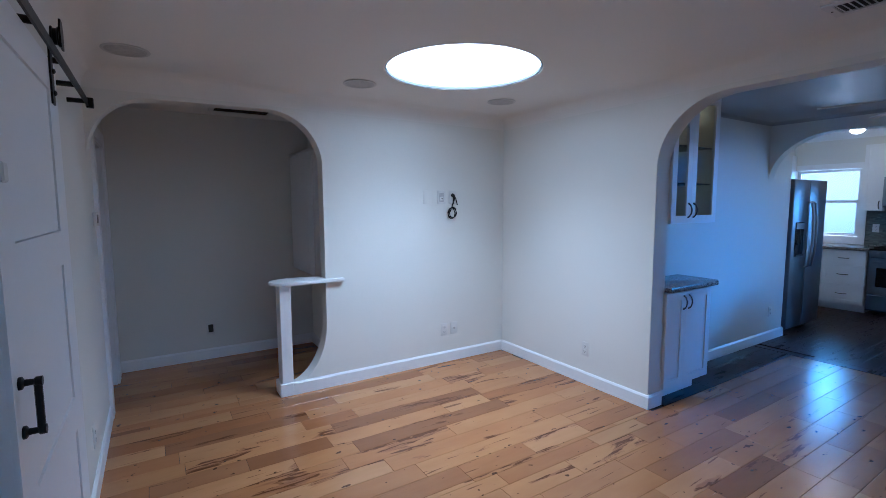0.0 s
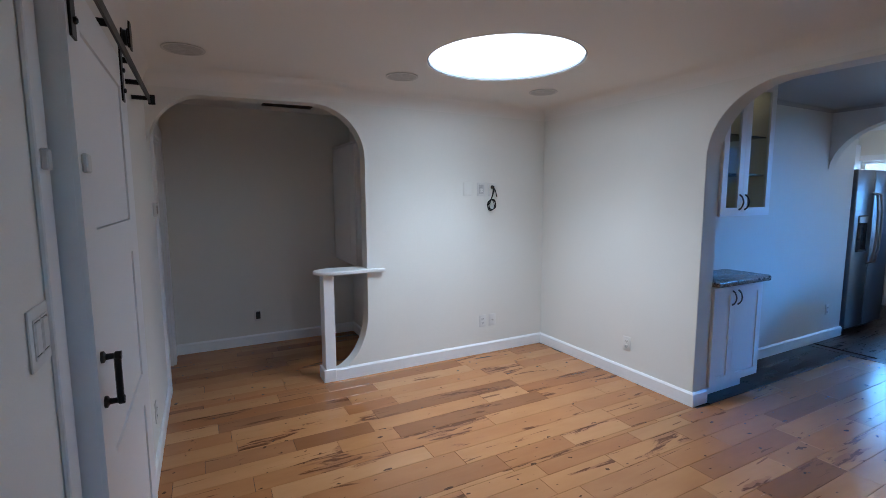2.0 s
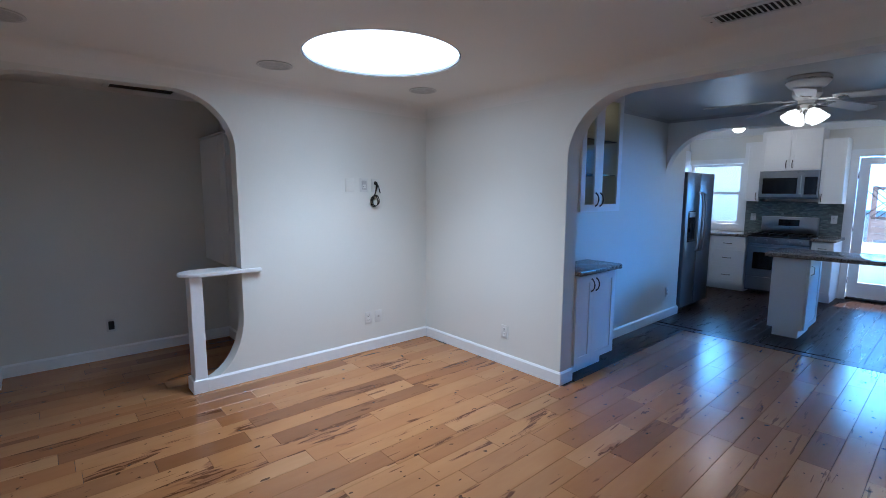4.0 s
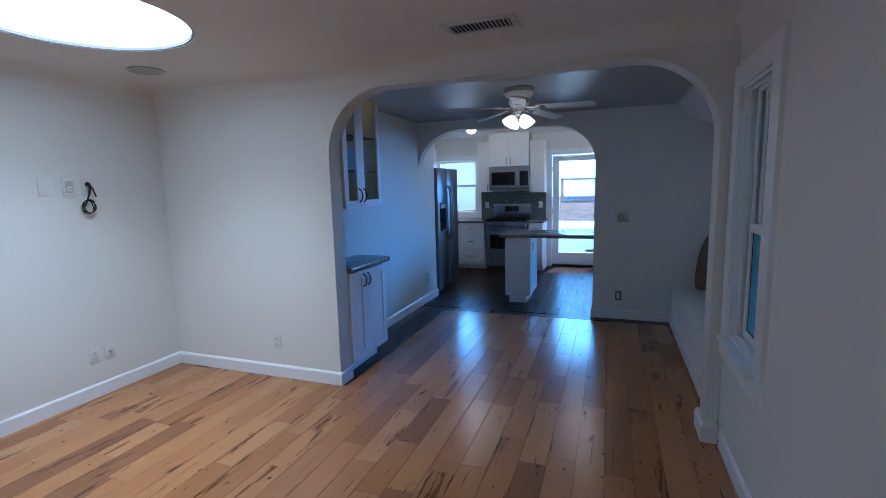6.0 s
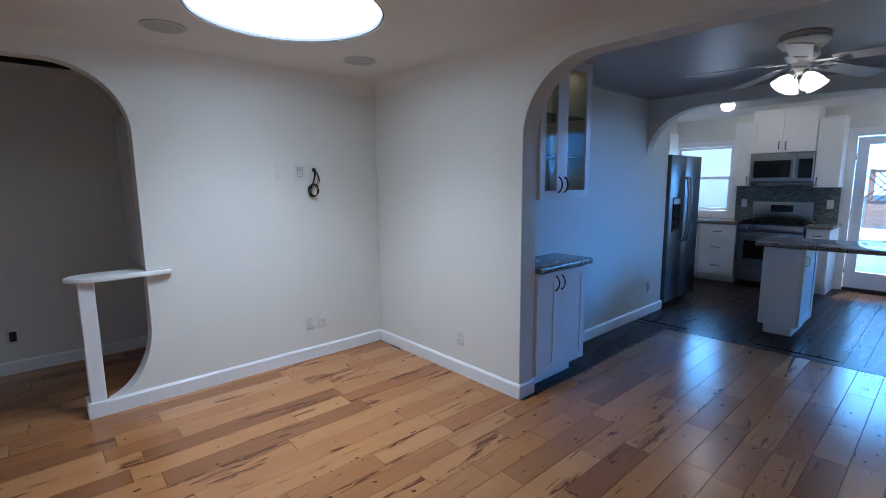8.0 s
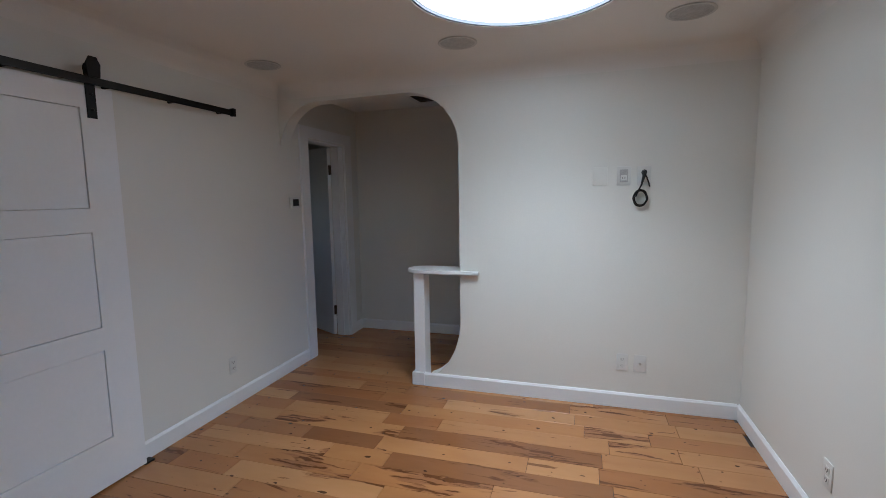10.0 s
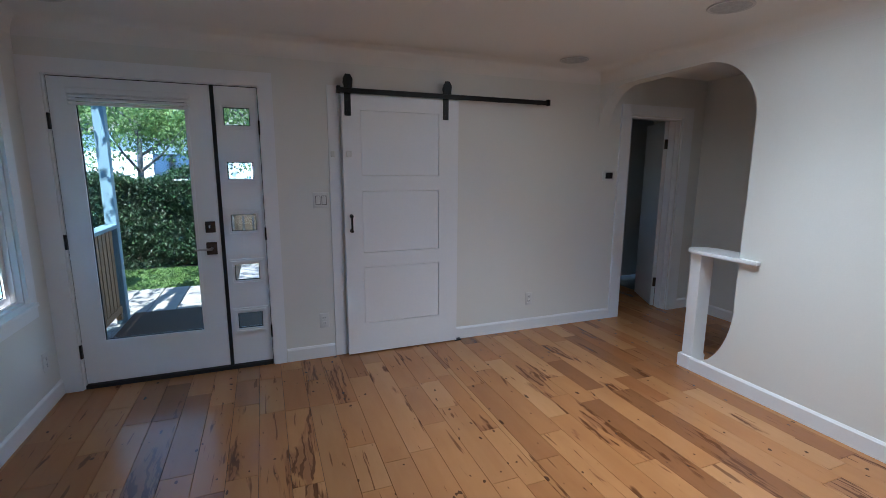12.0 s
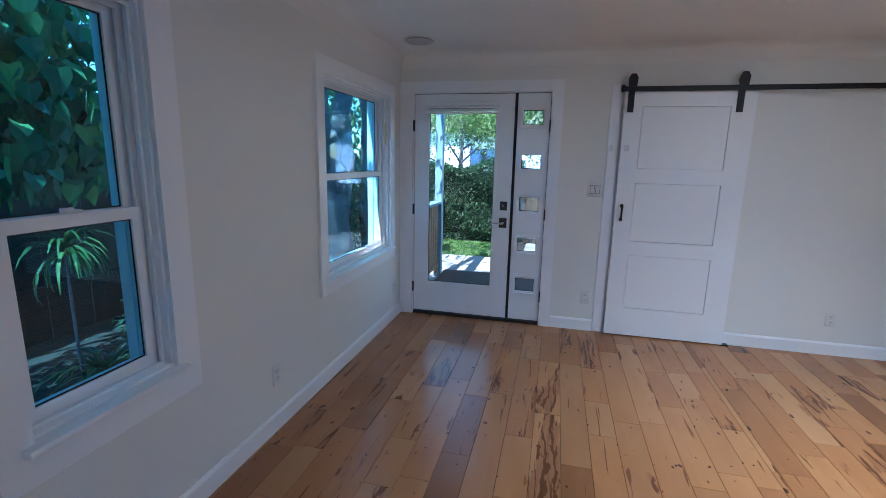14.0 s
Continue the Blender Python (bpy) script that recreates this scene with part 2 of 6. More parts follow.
    flecks = ramp(t, stretched(1.3, 17.0, 2.0, 3.5, 0.55, 0.5), [(0.655, (0, 0, 0)), (0.69, (1, 1, 1))])
    c = blend(c, tuple(x * k for x, k in zip(dark, (1.5, 1.35, 0.9))), times(flecks, 0.8))
    km = ramp(t, knots, [(0.725, (0, 0, 0)), (0.75, (1, 1, 1))])
    kg = n.new("ShaderNodeMath"); kg.operation = "MULTIPLY"; kg.inputs[1].default_value = 0.85
    l.new(km, kg.inputs[0])
    c = blend(c, tuple(x * 0.5 for x in dark), kg.outputs[0])
    l.new(c, p.inputs["Base Color"])
    wave = stretched(1.0, 4.5, 2.4, 2.0)
    rr = add(t, "ShaderNodeMapRange", To_Min=rough - 0.06, To_Max=rough + 0.1); l.new(grain, rr.inputs[0]); l.new(rr.outputs[0], p.inputs["Roughness"])
    b1 = add(t, "ShaderNodeBump", Strength=scrape, Distance=0.012); l.new(wave, b1.inputs["Height"])
    b2 = add(t, "ShaderNodeBump", Strength=0.02, Distance=0.002); l.new(grain, b2.inputs["Height"]); l.new(b1.outputs[0], b2.inputs["Normal"])
    l.new(b2.outputs[0], p.inputs["Normal"])
    return m


WALL = plain("wall_paint", (0.75, 0.735, 0.685), 0.55, vary=0.015, coarse=0.8, fine=140, bump=0.05, spec=0.35)
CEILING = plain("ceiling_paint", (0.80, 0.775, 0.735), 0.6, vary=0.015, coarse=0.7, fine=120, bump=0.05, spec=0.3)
# Half the other ceilings' tone: the dining room's dimness is put into it.
CEILING_GLOSS_DIM = plain("dimmed_gloss_ceiling", (0.41, 0.405, 0.39), 0.36, vary=0.02, coarse=0.9, fine=16, bump=0.03, spec=0.5, rvary=0.05)
TRIM = plain("white_trim_paint", (0.83, 0.83, 0.83), 0.32, vary=0.015, coarse=2, fine=50, bump=0.02, spec=0.5)
CABINET = plain("cabinet_lacquer", (0.84, 0.84, 0.84), 0.35, vary=0.015, coarse=2, fine=40, bump=0.015)
PLASTIC = plain("white_plastic", (0.70, 0.69, 0.66), 0.35, vary=0.02, coarse=8, fine=90, bump=0.01)
# Near-black of dark fittings; also stands in for shade in holes and gaps.
SLOT = plain("dark_slot", (0.02, 0.02, 0.02), 0.6, vary=0.1)
BLACK = plain("black_iron", (0.018, 0.017, 0.016), 0.42, metal=0.6, vary=0.15, coarse=12, fine=120, bump=0.05)
RUBBER = plain("black_seal", (0.012, 0.012, 0.012), 0.7, vary=0.1, coarse=8)
BRONZE = plain("aged_bronze", (0.07, 0.05, 0.04), 0.4, metal=0.8, vary=0.2, coarse=15)
DARK_NICKEL = plain("dark_nickel", (0.10, 0.095, 0.09), 0.3, metal=0.9, vary=0.05, coarse=10, fine=200)
NICKEL = plain("brushed_nickel", (0.52, 0.50, 0.47), 0.28, metal=1.0, vary=0.05, coarse=10, fine=200)
STEEL = plain("stainless_steel", (0.36, 0.37, 0.39), 0.3, metal=1.0, vary=0.05, coarse=3, fine=220, bump=0.02)
STEEL_DARK = plain("dark_stainless", (0.17, 0.18, 0.20), 0.3, metal=1.0, vary=0.06, coarse=3, fine=220, bump=0.02)
BLACK_GLASS = plain("black_glass", (0.01, 0.01, 0.012), 0.08, vary=0.1, coarse=3, bump=0, rvary=0.03)
GLASS = pane_glass("window_glass")
GLASS_BLUE = pane_glass("tinted_window_glass", (0.56, 0.88, 1.0))
CAB_GLASS = pane_glass("cabinet_glass", (0.93, 0.96, 0.94), 0.2)
FROST = glow("lamp_glass", (1.0, 0.93, 0.82), 0.75)
GLOBE = glow("globe_glass", (1.0, 0.86, 0.70), 14.0)
DIFFUSER = glow("skylight_diffuser", (0.86, 0.945, 1.0), SKYLIGHT_STRENGTH)
OAK = plank_wood("light_hickory", [(0.38, 0.156, 0.052), (0.461, 0.211, 0.08), (0.307, 0.119, 0.038), (0.486, 0.232, 0.094), (0.396, 0.166, 0.056), (0.503, 0.248, 0.103), (0.25, 0.1, 0.036), (0.428, 0.19, 0.068)], (0.085, 0.033, 0.016), 0.21, 0.6, 0.16)
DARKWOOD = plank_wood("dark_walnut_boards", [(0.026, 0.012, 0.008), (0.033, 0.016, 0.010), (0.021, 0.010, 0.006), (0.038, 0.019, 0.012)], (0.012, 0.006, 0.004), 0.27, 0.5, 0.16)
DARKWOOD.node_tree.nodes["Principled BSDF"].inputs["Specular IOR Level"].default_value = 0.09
OAK.node_tree.nodes["Principled BSDF"].inputs["Specular IOR Level"].default_value = 0.5
UNDER = plain("subfloor", (0.05, 0.03, 0.02), 0.8)
ROOFING = plain("roofing", (0.15, 0.14, 0.13), 0.9, vary=0.15, coarse=4)
STUCCO = plain("outer_stucco", (0.62, 0.60, 0.55), 0.85, vary=0.06, coarse=2, fine=90, bump=0.3)
CARTON = plain("brown_board", (0.20, 0.115, 0.06), 0.75, vary=0.12, coarse=6, fine=80, bump=0.1)
PINE = plain("cabinet_interior", (0.82, 0.76, 0.64), 0.5, vary=0.08, coarse=3, fine=60)


def granite():
    m, t, n, l, p = nodes_of("speckled_granite")
    co = n.new("ShaderNodeTexCoord")
    v, z = add(t, "ShaderNodeTexVoronoi", Scale=110.0), add(t, "ShaderNodeTexNoise", Scale=24.0, Detail=6.0)
    for x in (v, z):
        l.new(co.outputs["Object"], x.inputs["Vector"])
    mx = n.new("ShaderNodeMix"); mx.data_type = "RGBA"; mx.inputs[0].default_value = 0.5
    l.new(v.outputs["Color"], mx.inputs[6]); l.new(z.outputs[0], mx.inputs[7])
    bw = n.new("ShaderNodeRGBToBW"); l.new(mx.outputs[2], bw.inputs[0])
    l.new(ramp(t, bw.outputs[0], [(0.3, (0.03, 0.026, 0.024)), (0.45, (0.16, 0.13, 0.11)), (0.58, (0.36, 0.31, 0.26)), (0.75, (0.08, 0.07, 0.065))]), p.inputs["Base Color"])
    p.inputs["Roughness"].default_value = 0.16
    return m


GRANITE = granite()

# ---- the shell ----
CEIL, W, S, N, E, EB, DN, K, KB, KX, KE = 2.42, 0.0, -0.03, 4.31, 3.42, 3.58, 2.93, 5.92, 6.05, 9.30, 6.48
TOP = 2.72
CEIL_D = 2.385   # dining ceiling


def structure(name, bm, material, label="", smooth=30, bevel=0.0):
    me = mesh_from(bm, name, smooth)
    ob = new(name, me)
    me.materials.append(material)
    if bevel:
        b = ob.modifiers.new("rounded", "BEVEL")
        b.width, b.segments, b.limit_method, b.angle_limit, b.harden_normals = bevel, 3, "ANGLE", radians(50), True
    return tagged(ob, label, kind="structure")


structure("wall_west", grid_wall(bmesh.new(), "x", -0.14, W, -0.16, 5.80, -0.1, TOP, [(0.085, 1.335, -0.03, 2.095), (4.70, 5.36, -0.03, 2.03)]), WALL, "warm white painted wall with front door")
structure("wall_south", grid_wall(bmesh.new(), "y", S - 0.14, S, W, EB, -0.1, TOP, [(0.315, 1.50, 0.71, 2.02), (2.76, 3.30, 0.67, 2.03)]), WALL, "warm white painted wall with two windows")
tv = [(W, TOP), (W, 1.85)] + arc(0.36, 1.85, 0.36, 0.405, 180, 90)[1:] + arc(1.105, 1.855, 0.42, 0.412, 90, 0) + [(1.527, 0.60)] + arc(1.19, 0.56, 0.337, 0.50, 0, -78, 16) + [(1.236, 0.03), (1.20, 0.0), (EB, 0.0), (EB, TOP)]
structure("wall_north", prism(bmesh.new(), tv, "y", N, N + 0.13), WALL, "white painted wall with rounded archway cut-out", bevel=0.006)
ea = [(S, TOP), (S, 0), (0.045, 0), (0.045, 1.76)] + arc(0.50, 1.80, 0.455, 0.45, 180, 90)[1:] + arc(2.12, 1.80, 0.472, 0.455, 90, 0) + [(2.592, 0), (N, 0), (N, TOP)]
structure("wall_east", prism(bmesh.new(), ea, "x", E, EB), WALL, "white painted wall with wide rounded archway", bevel=0.006)
ka = [(DN, TOP), (DN, 1.76)] + arc(2.36, 1.76, 0.57, 0.48, 0, 90)[1:] + arc(1.24, 1.76, 0.46, 0.45, 90, 180) + [(0.785, 0), (-0.75, 0), (-0.75, TOP)]
structure("wall_dining_east", prism(bmesh.new(), ka, "x", K, KB), WALL, "white painted wall with rounded arch to the kitchen", bevel=0.006)
structure("wall_dining_north", B(EB, DN, 0, KE, DN + 0.13, TOP), WALL, "white painted dining wall", bevel=0.008)
structure("wall_kitchen_east", grid_wall(bmesh.new(), "x", KX, KX + 0.14, -0.9, 4.10, -0.1, TOP, [(0.72, 1.66, -0.03, 2.09), (3.10, 3.95, 1.03, 2.06)]), WALL, "white kitchen wall with window and glazed door")
structure("wall_kitchen_north", B(KE + 0.005, 3.98, -0.1, KX, 4.10, TOP), WALL, "white kitchen wall")
structure("wall_kitchen_return", B(KE - 0.12, DN + 0.135, 0, KE, 4.10, TOP), WALL, "white wall beside the fridge")
# the opening is unseen, added for the blue fill lamp
structure("wall_kitchen_south", grid_wall(bmesh.new(), "y", -0.75, -0.62, KB, KX, -0.1, TOP, [(7.5, 9.1, 1.45, 2.45)]), WALL, "white kitchen wall")
structure("wall_hall_north", B(-0.14, 5.67, -0.1, 3.6, 5.80, TOP), WALL, "white hall wall")
structure("wall_hall_east", B(1.80, N + 0.135, -0.1, 1.92, 5.665, TOP), WALL, "white hall wall")
# bay with window seat
structure("wall_bay", grid_wall(bmesh.new(), "y", -0.86, -0.74, EB, K, -0.1, TOP, [(4.2, 5.4, 0.85, 1.80)]), WALL, "white wall of the window bay")
structure("wall_bay_west", B(EB - 0.12, -0.86, -0.1, EB, S - 0.145, TOP), WALL, "white side wall of the window bay")
soff = [(S, TOP - 0.01), (S, 2.40)] + arc(-0.41, 2.40, 0.38, 0.27, 0, -90, 16)[1:] + [(-0.735, 2.13), (-0.735, TOP - 0.01)]
structure("bay_soffit", prism(bmesh.new(), soff, "x", EB + 0.005, K - 0.005), WALL, "lowered rounded soffit over the window seat")
# bedroom behind the hall door
structure("wall_bedroom", B(-1.9, 4.0, -0.1, -1.78, 6.9, TOP), WALL, "plain bedroom wall")
# the opening is unseen, added to let daylight onto the door leaf
structure("wall_bedroom_south", grid_wall(bmesh.new(), "y", 4.0, 4.12, -1.775, -0.145, -0.1, TOP, [(-1.3, -0.95, 1.2, 1.8)]), WALL, "plain bedroom wall")
structure("wall_bedroom_north", B(-1.775, 6.78, -0.1, 0.0, 6.9, TOP), WALL, "plain bedroom wall")
structure("wall_bedroom_east", B(-0.14, 5.805, -0.1, -0.02, 6.775, TOP), WALL, "plain bedroom wall")


def cove_ceiling(name, x0, x1, y0, y1, z, r, hole=None, material=CEILING, label=""):
    """A ceiling that curves down into its walls, with a round opening or none."""
    bm = bmesh.new()
    loops = []
    k = 8
    for i in range(k + 1):
        a = radians(90 * i / k)
        ins, zz = r * (1 - math.cos(a)), z - r * (1 - math.sin(a))
        loops.append([bm.verts.new(c) for c in ((x0 + ins, y0 + ins, zz), (x1 - ins, y0 + ins, zz), (x1 - ins, y1 - ins, zz), (x0 + ins, y1 - ins, zz))])
    for a, b in zip(loops, loops[1:]):
        for j in range(4):
            bm.faces.new((a[j], a[(j + 1) % 4], b[(j + 1) % 4], b[j]))
    inner = loops[-1]
    if hole is None:
        bm.faces.new(inner)
    else:
        cx, cy, rad = hole
        X0, X1, Y0, Y1 = x0 + r, x1 - r, y0 + r, y1 - r
        angs = sorted([math.tau * i / 72 for i in range(72)] + [math.atan2(v.co.y - cy, v.co.x - cx) % math.tau for v in inner])
        ci, ou = [], []
        for a in angs:
            c, s_ = math.cos(a), math.sin(a)
            d = min(((X1 - cx) / c if c > 1e-9 else (X0 - cx) / c if c < -1e-9 else 1e9), ((Y1 - cy) / s_ if s_ > 1e-9 else (Y0 - cy) / s_ if s_ < -1e-9 else 1e9))
            ci.append(bm.verts.new((cx + rad * c, cy + rad * s_, z)))
            ou.append(bm.verts.new((cx + d * c, cy + d * s_, z)))
        up = [bm.verts.new((v.co.x, v.co.y, z + 0.10)) for v in ci]
        for i in range(len(angs)):
            j = (i + 1) % len(angs)
            bm.faces.new((ci[i], ci[j], ou[j], ou[i]))
            bm.faces.new((ci[j], ci[i], up[i], up[j]))
    bmesh.ops.remove_doubles(bm, verts=bm.verts, dist=0.0005)
    return structure(name, bm, material, label, smooth=40)


cove_ceiling("ceiling", W, E, S, N, CEIL, 0.13, SKYC, CEILING, "off-white painted ceiling curving into the walls")
cove_ceiling("ceiling_dining", EB, K, S, DN, CEIL_D, 0.035, None, CEILING_GLOSS_DIM, "semi-gloss dining ceiling, its dimness put into the colour")
structure("ceiling_hall", B(W, N + 0.13, 2.42, 3.46, 5.67, 2.48), CEILING, "off-white hall ceiling")
structure("ceiling_kitchen", B(KB, -0.62, 2.60, KX, 3.98, 2.66), CEILING, "white kitchen ceiling")
structure("ceiling_bedroom", B(-1.78, 4.12, 2.45, -0.14, 6.78, 2.5), CEILING, "white bedroom ceiling")
# unseen slabs, added to keep sky light out; eaves sized for the sun
structure("roof_bay", B(3.40, -0.95, TOP + 0.01, KX + 1.0, -0.335, TOP + 0.16), ROOFING, "flat roof slab")
structure("roof", B(-0.45, -0.33, TOP + 0.01, KX + 1.0, 7.1, TOP + 0.16), ROOFING, "flat roof slab")
structure("roof_bedroom", B(-2.2, 3.7, TOP + 0.01, -0.455, 7.1, TOP + 0.16), ROOFING, "flat roof slab")

# floors: subfloors under the boards
structure("floor", B(-1.9, S, -0.10, 5.78, 5.67, -0.012), UNDER, "light hickory plank floor")
structure("floor_kitchen", B(5.785, -0.75, -0.10, KX, 4.10, -0.012), UNDER, "dark hand-scraped plank floor")

# ---- ceiling fittings ----
sk = thing("skylight", (SKYC[0], SKYC[1], CEIL), "large round glowing skylight in the ceiling", "skylight")
part("diffuser", lathe(bmesh.new(), [(0, 0), (SKYC[2] - 0.012, 0), (SKYC[2] - 0.012, 0.012), (0, 0.012)], (SKYC[0], SKYC[1], CEIL + 0.02), 72), DIFFUSER, sk, "white translucent disc")
part("rim", lathe(bmesh.new(), [(SKYC[2] - 0.012, 0.0), (SKYC[2] - 0.001, 0.0), (SKYC[2] - 0.001, 0.05), (SKYC[2] - 0.012, 0.05)], (SKYC[0], SKYC[1], CEIL + 0.004), 72), STEEL_DARK, sk, "thin grey metal rim")


def speaker(x, y):
    t = thing("ceiling_speaker", (x, y, CEIL), "round white perforated speaker grille flush in the ceiling", "speaker", "ceiling speakers")
    part("bezel", lathe(bmesh.new(), [(0.104, -0.001), (0.118, -0.002), (0.12, -0.006), (0.116, -0.009), (0.104, -0.008)], (x, y, CEIL), 40), GRILLE_RIM, t)
    part("grille", lathe(bmesh.new(), [(0, -0.007), (0.06, -0.0065), (0.104, -0.006), (0.104, -0.001), (0, -0.001)], (x, y, CEIL), 40), GRILLE, t, "grey-white perforated grille")


GRILLE = plain("speaker_grille", (0.50, 0.49, 0.475), 0.6, vary=0.12, coarse=30, fine=400, bump=0.4)
GRILLE_RIM = plain("speaker_rim", (0.62, 0.605, 0.58), 0.45, vary=0.02)
for x, y in ((0.26, 3.81), (1.66, 3.81), (2.92, 3.74), (0.44, 0.27)):
    speaker(x, y)

vent = thing("ceiling_vent", (3.0, 1.30, CEIL), "white metal ceiling register with dark angled slats", "vent")
part("frame", grid_wall(bmesh.new(), "z", CEIL - 0.010, CEIL - 0.001, 2.905, 3.095, 1.095, 1.505, [(2.935, 3.065, 1.13, 1.47)]), PLASTIC, vent)
# near-black sheet stands in for the shade up the duct
part("backing", B(2.935, 1.13, CEIL - 0.003, 3.065, 1.47, CEIL - 0.001), SLOT, vent, "dark sheet in place of the shaded duct")
for i in range(15):
    bm = B(-0.065, -0.0085, -0.001, 0.065, 0.0085, 0.001)
    bm.transform(pose(3.0, 1.142 + i * 0.0226, CEIL - 0.009, 35, 0, 0))
    part("slat", bm, GRILLE_RIM, vent)
for y in (1.11, 1.49):
    part("screw", lathe(bmesh.new(), [(0, -0.003), (0.004, -0.002), (0.005, 0)], (3.0, y, CEIL - 0.010), 10), SLOT, vent)

hv = thing("return_grille", (1.05, 5.2, 2.42), "dark return-air grille in the hall ceiling", "vent")
part("frame", grid_wall(bmesh.new(), "z", 2.408, 2.419, 0.82, 1.36, 5.02, 5.42, [(0.86, 1.32, 5.06, 5.38)]), PLASTIC, hv)
part("backing", B(0.86, 5.06, 2.416, 1.32, 5.38, 2.419), SLOT, hv)
for i in range(12):
    part("slat", B(0.86, 5.074 + i * 0.0262, 2.409, 1.32, 5.081 + i * 0.0262, 2.417), BRONZE, hv)


# ---- baseboards ----
def baseboard(x0, y0, x1, y1, room, h=0.105):
    """A board along a wall, its top bevelled on the sides named in room ("-x", "+x", "-y", "+y")."""
    bm = bmesh.new()
    c, zb = 0.010, h - 0.014
    ins = [c if k in room else 0.0 for k in ("-x", "-y", "+x", "+y")]
    rings = []
    for a, z in ((0, 0.0), (0, zb), (0.18, zb + 0.002), (1, h)):
        q = (x0 + a * ins[0], y0 + a * ins[1], x1 - a * ins[2], y1 - a * ins[3])
        rings.append([bm.verts.new((x, y, z)) for x, y in ((q[0], q[1]), (q[2], q[1]), (q[2], q[3]), (q[0], q[3]))])
    for lo, hi in zip(rings, rings[1:]):
        for k in range(4):
            bm.faces.new((lo[k], lo[(k + 1) % 4], hi[(k + 1) % 4], hi[k]))
    bm.faces.new(rings[-1]), bm.faces.new(rings[0][::-1])
    return structure("baseboard", bm, TRIM, "white painted baseboard", smooth=0)


T = 0.016
baseboard(1.235, N - T, E - T, N, ("-y",))
baseboard(E - T, 2.592 - T, E, N, ("-x", "-y"))
baseboard(E, 2.592 - T, EB - 0.004, 2.592, ("-y",))
baseboard(W, 1.425, W + T, 1.797, ("+x",))
baseboard(W, 2.0, W + T, 4.57, ("+x",))
baseboard(W + T, S, 3.33, S + T, ("+y",))
baseboard(W + T, 5.67 - T, 1.80, 5.67, ("-y",))
baseboard(1.80 - T, N + 0.14, 1.80, 5.67 - T, ("-x",))
baseboard(W, 5.50, W + T, 5.67 - T, ("+x",))
baseboard(4.22, DN - T, KE + 0.002, DN, ("-y",))
baseboard(KE, DN - T, KE + T, DN + 0.05, ("+x", "-y"))
baseboard(K - T, S + 0.005, K, 0.785 + T, ("-x", "+y"))
baseboard(K, 0.785, KB, 0.785 + T, ("+y",))
# foot of the south pier
baseboard(E - 0.07, S + T, EB, 0.045 + T + 0.012, ("-x", "+y"), 0.11)

# ---- half-wall post with shelf in the hall archway ----
niche = thing("shelf_post", (1.17, 4.36, 0), "white square post carrying a rounded wooden ledge in the archway", "post")
part("post", B(1.150, N - 0.002, 0.0, 1.238, N + 0.13, 0.905, bev=0.004), TRIM, niche)
part("foot", B(1.130, N - 0.02, 0.0, 1.2345, N + 0.15, 0.105, bev=0.004), TRIM, niche)
led = [(1.675, N - 0.045), (1.675, N - 0.005), (1.522, N - 0.005), (1.522, N + 0.20), (1.24, N + 0.20)] + [(1.24 + 0.1225 * math.cos(radians(a)) * 1.25, N + 0.0775 + 0.1225 * math.sin(radians(a))) for a in range(90, 271, 12)]
part("ledge", prism(bmesh.new(), led, "z", 0.905, 0.932, bev=0.006), TRIM, niche, "white ledge with one rounded end")


# ---- wall plates ----
def plate(at, rz, w, h, kind, label, category="outlet", group="wall plates", mat=None):
    """A cover plate on a wall; its face looks along -y before the turn."""
    t = thing(kind, at, label, category, group, rz=rz)
    part("cover", B(-w / 2, -0.006, -h / 2, w / 2, 0, h / 2, bev=0.003, seg=2), mat or PLASTIC, t, local=True)
    return t


def outlet(at, rz, double=False, label="white duplex outlet with cover plate"):
    t = plate(at, rz, 0.075, 0.12, "wall_outlet", label)
    for z in (-0.022, 0.022):
        r = part("receptacle", B(-0.017, -0.0085, z - 0.016, 0.017, -0.005, z + 0.016, bev=0.003), PLASTIC, t, local=True)
        for x in (-0.007, 0.007):
            part("slot", B(x - 0.0012, -0.0095, z - 0.004, x + 0.0012, -0.0083, z + 0.007), SLOT, r, local=True)
        part("slot", B(-0.002, -0.0095, z - 0.011, 0.002, -0.0083, z - 0.007), SLOT, r, local=True)
    return t


def rocker(at, rz, n, label):
    t = plate(at, rz, 0.046 * n + 0.028, 0.12, "light_switch", label, "switch")
    for i in range(n):
        x = (i - (n - 1) / 2) * 0.046
        part("surround", grid_wall(bmesh.new(), "y", -0.0085, -0.005, x - 0.0215, x + 0.0215, -0.039, 0.039, [(x - 0.0185, x + 0.0185, -0.035, 0.035)]), PLASTIC, t, local=True)
        bm = B(x - 0.015, -0.010, -0.0315, x + 0.015, -0.004, 0.0315, bev=0.002)
        part("rocker", bm, PLASTIC, t, local=True)
        # black sheet in place of the shade round the rocker
        part("gap", B(x - 0.0185, -0.0066, -0.035, x + 0.0185, -0.0061, 0.035), SLOT, t, local=True)
    return t


outlet((2.69, N, 0.325), 0)
op = plate((2.805, N, 0.325), 0, 0.08, 0.12, "data_plate", "white low-voltage wall plate with a round jack")
part("jack", lathe(bmesh.new(), [(0.009, 0), (0.009, 0.008), (0.004, 0.008), (0.003, 0.004), (0, 0.004)], (0, -0.006, 0.0), 14, pose(0, 0, 0, 90)), NICKEL, op, local=True)
plate((2.515, N, 1.61), 0, 0.095, 0.125, "blank_plate", "blank white wall plate above the outlets", mat=WALL)
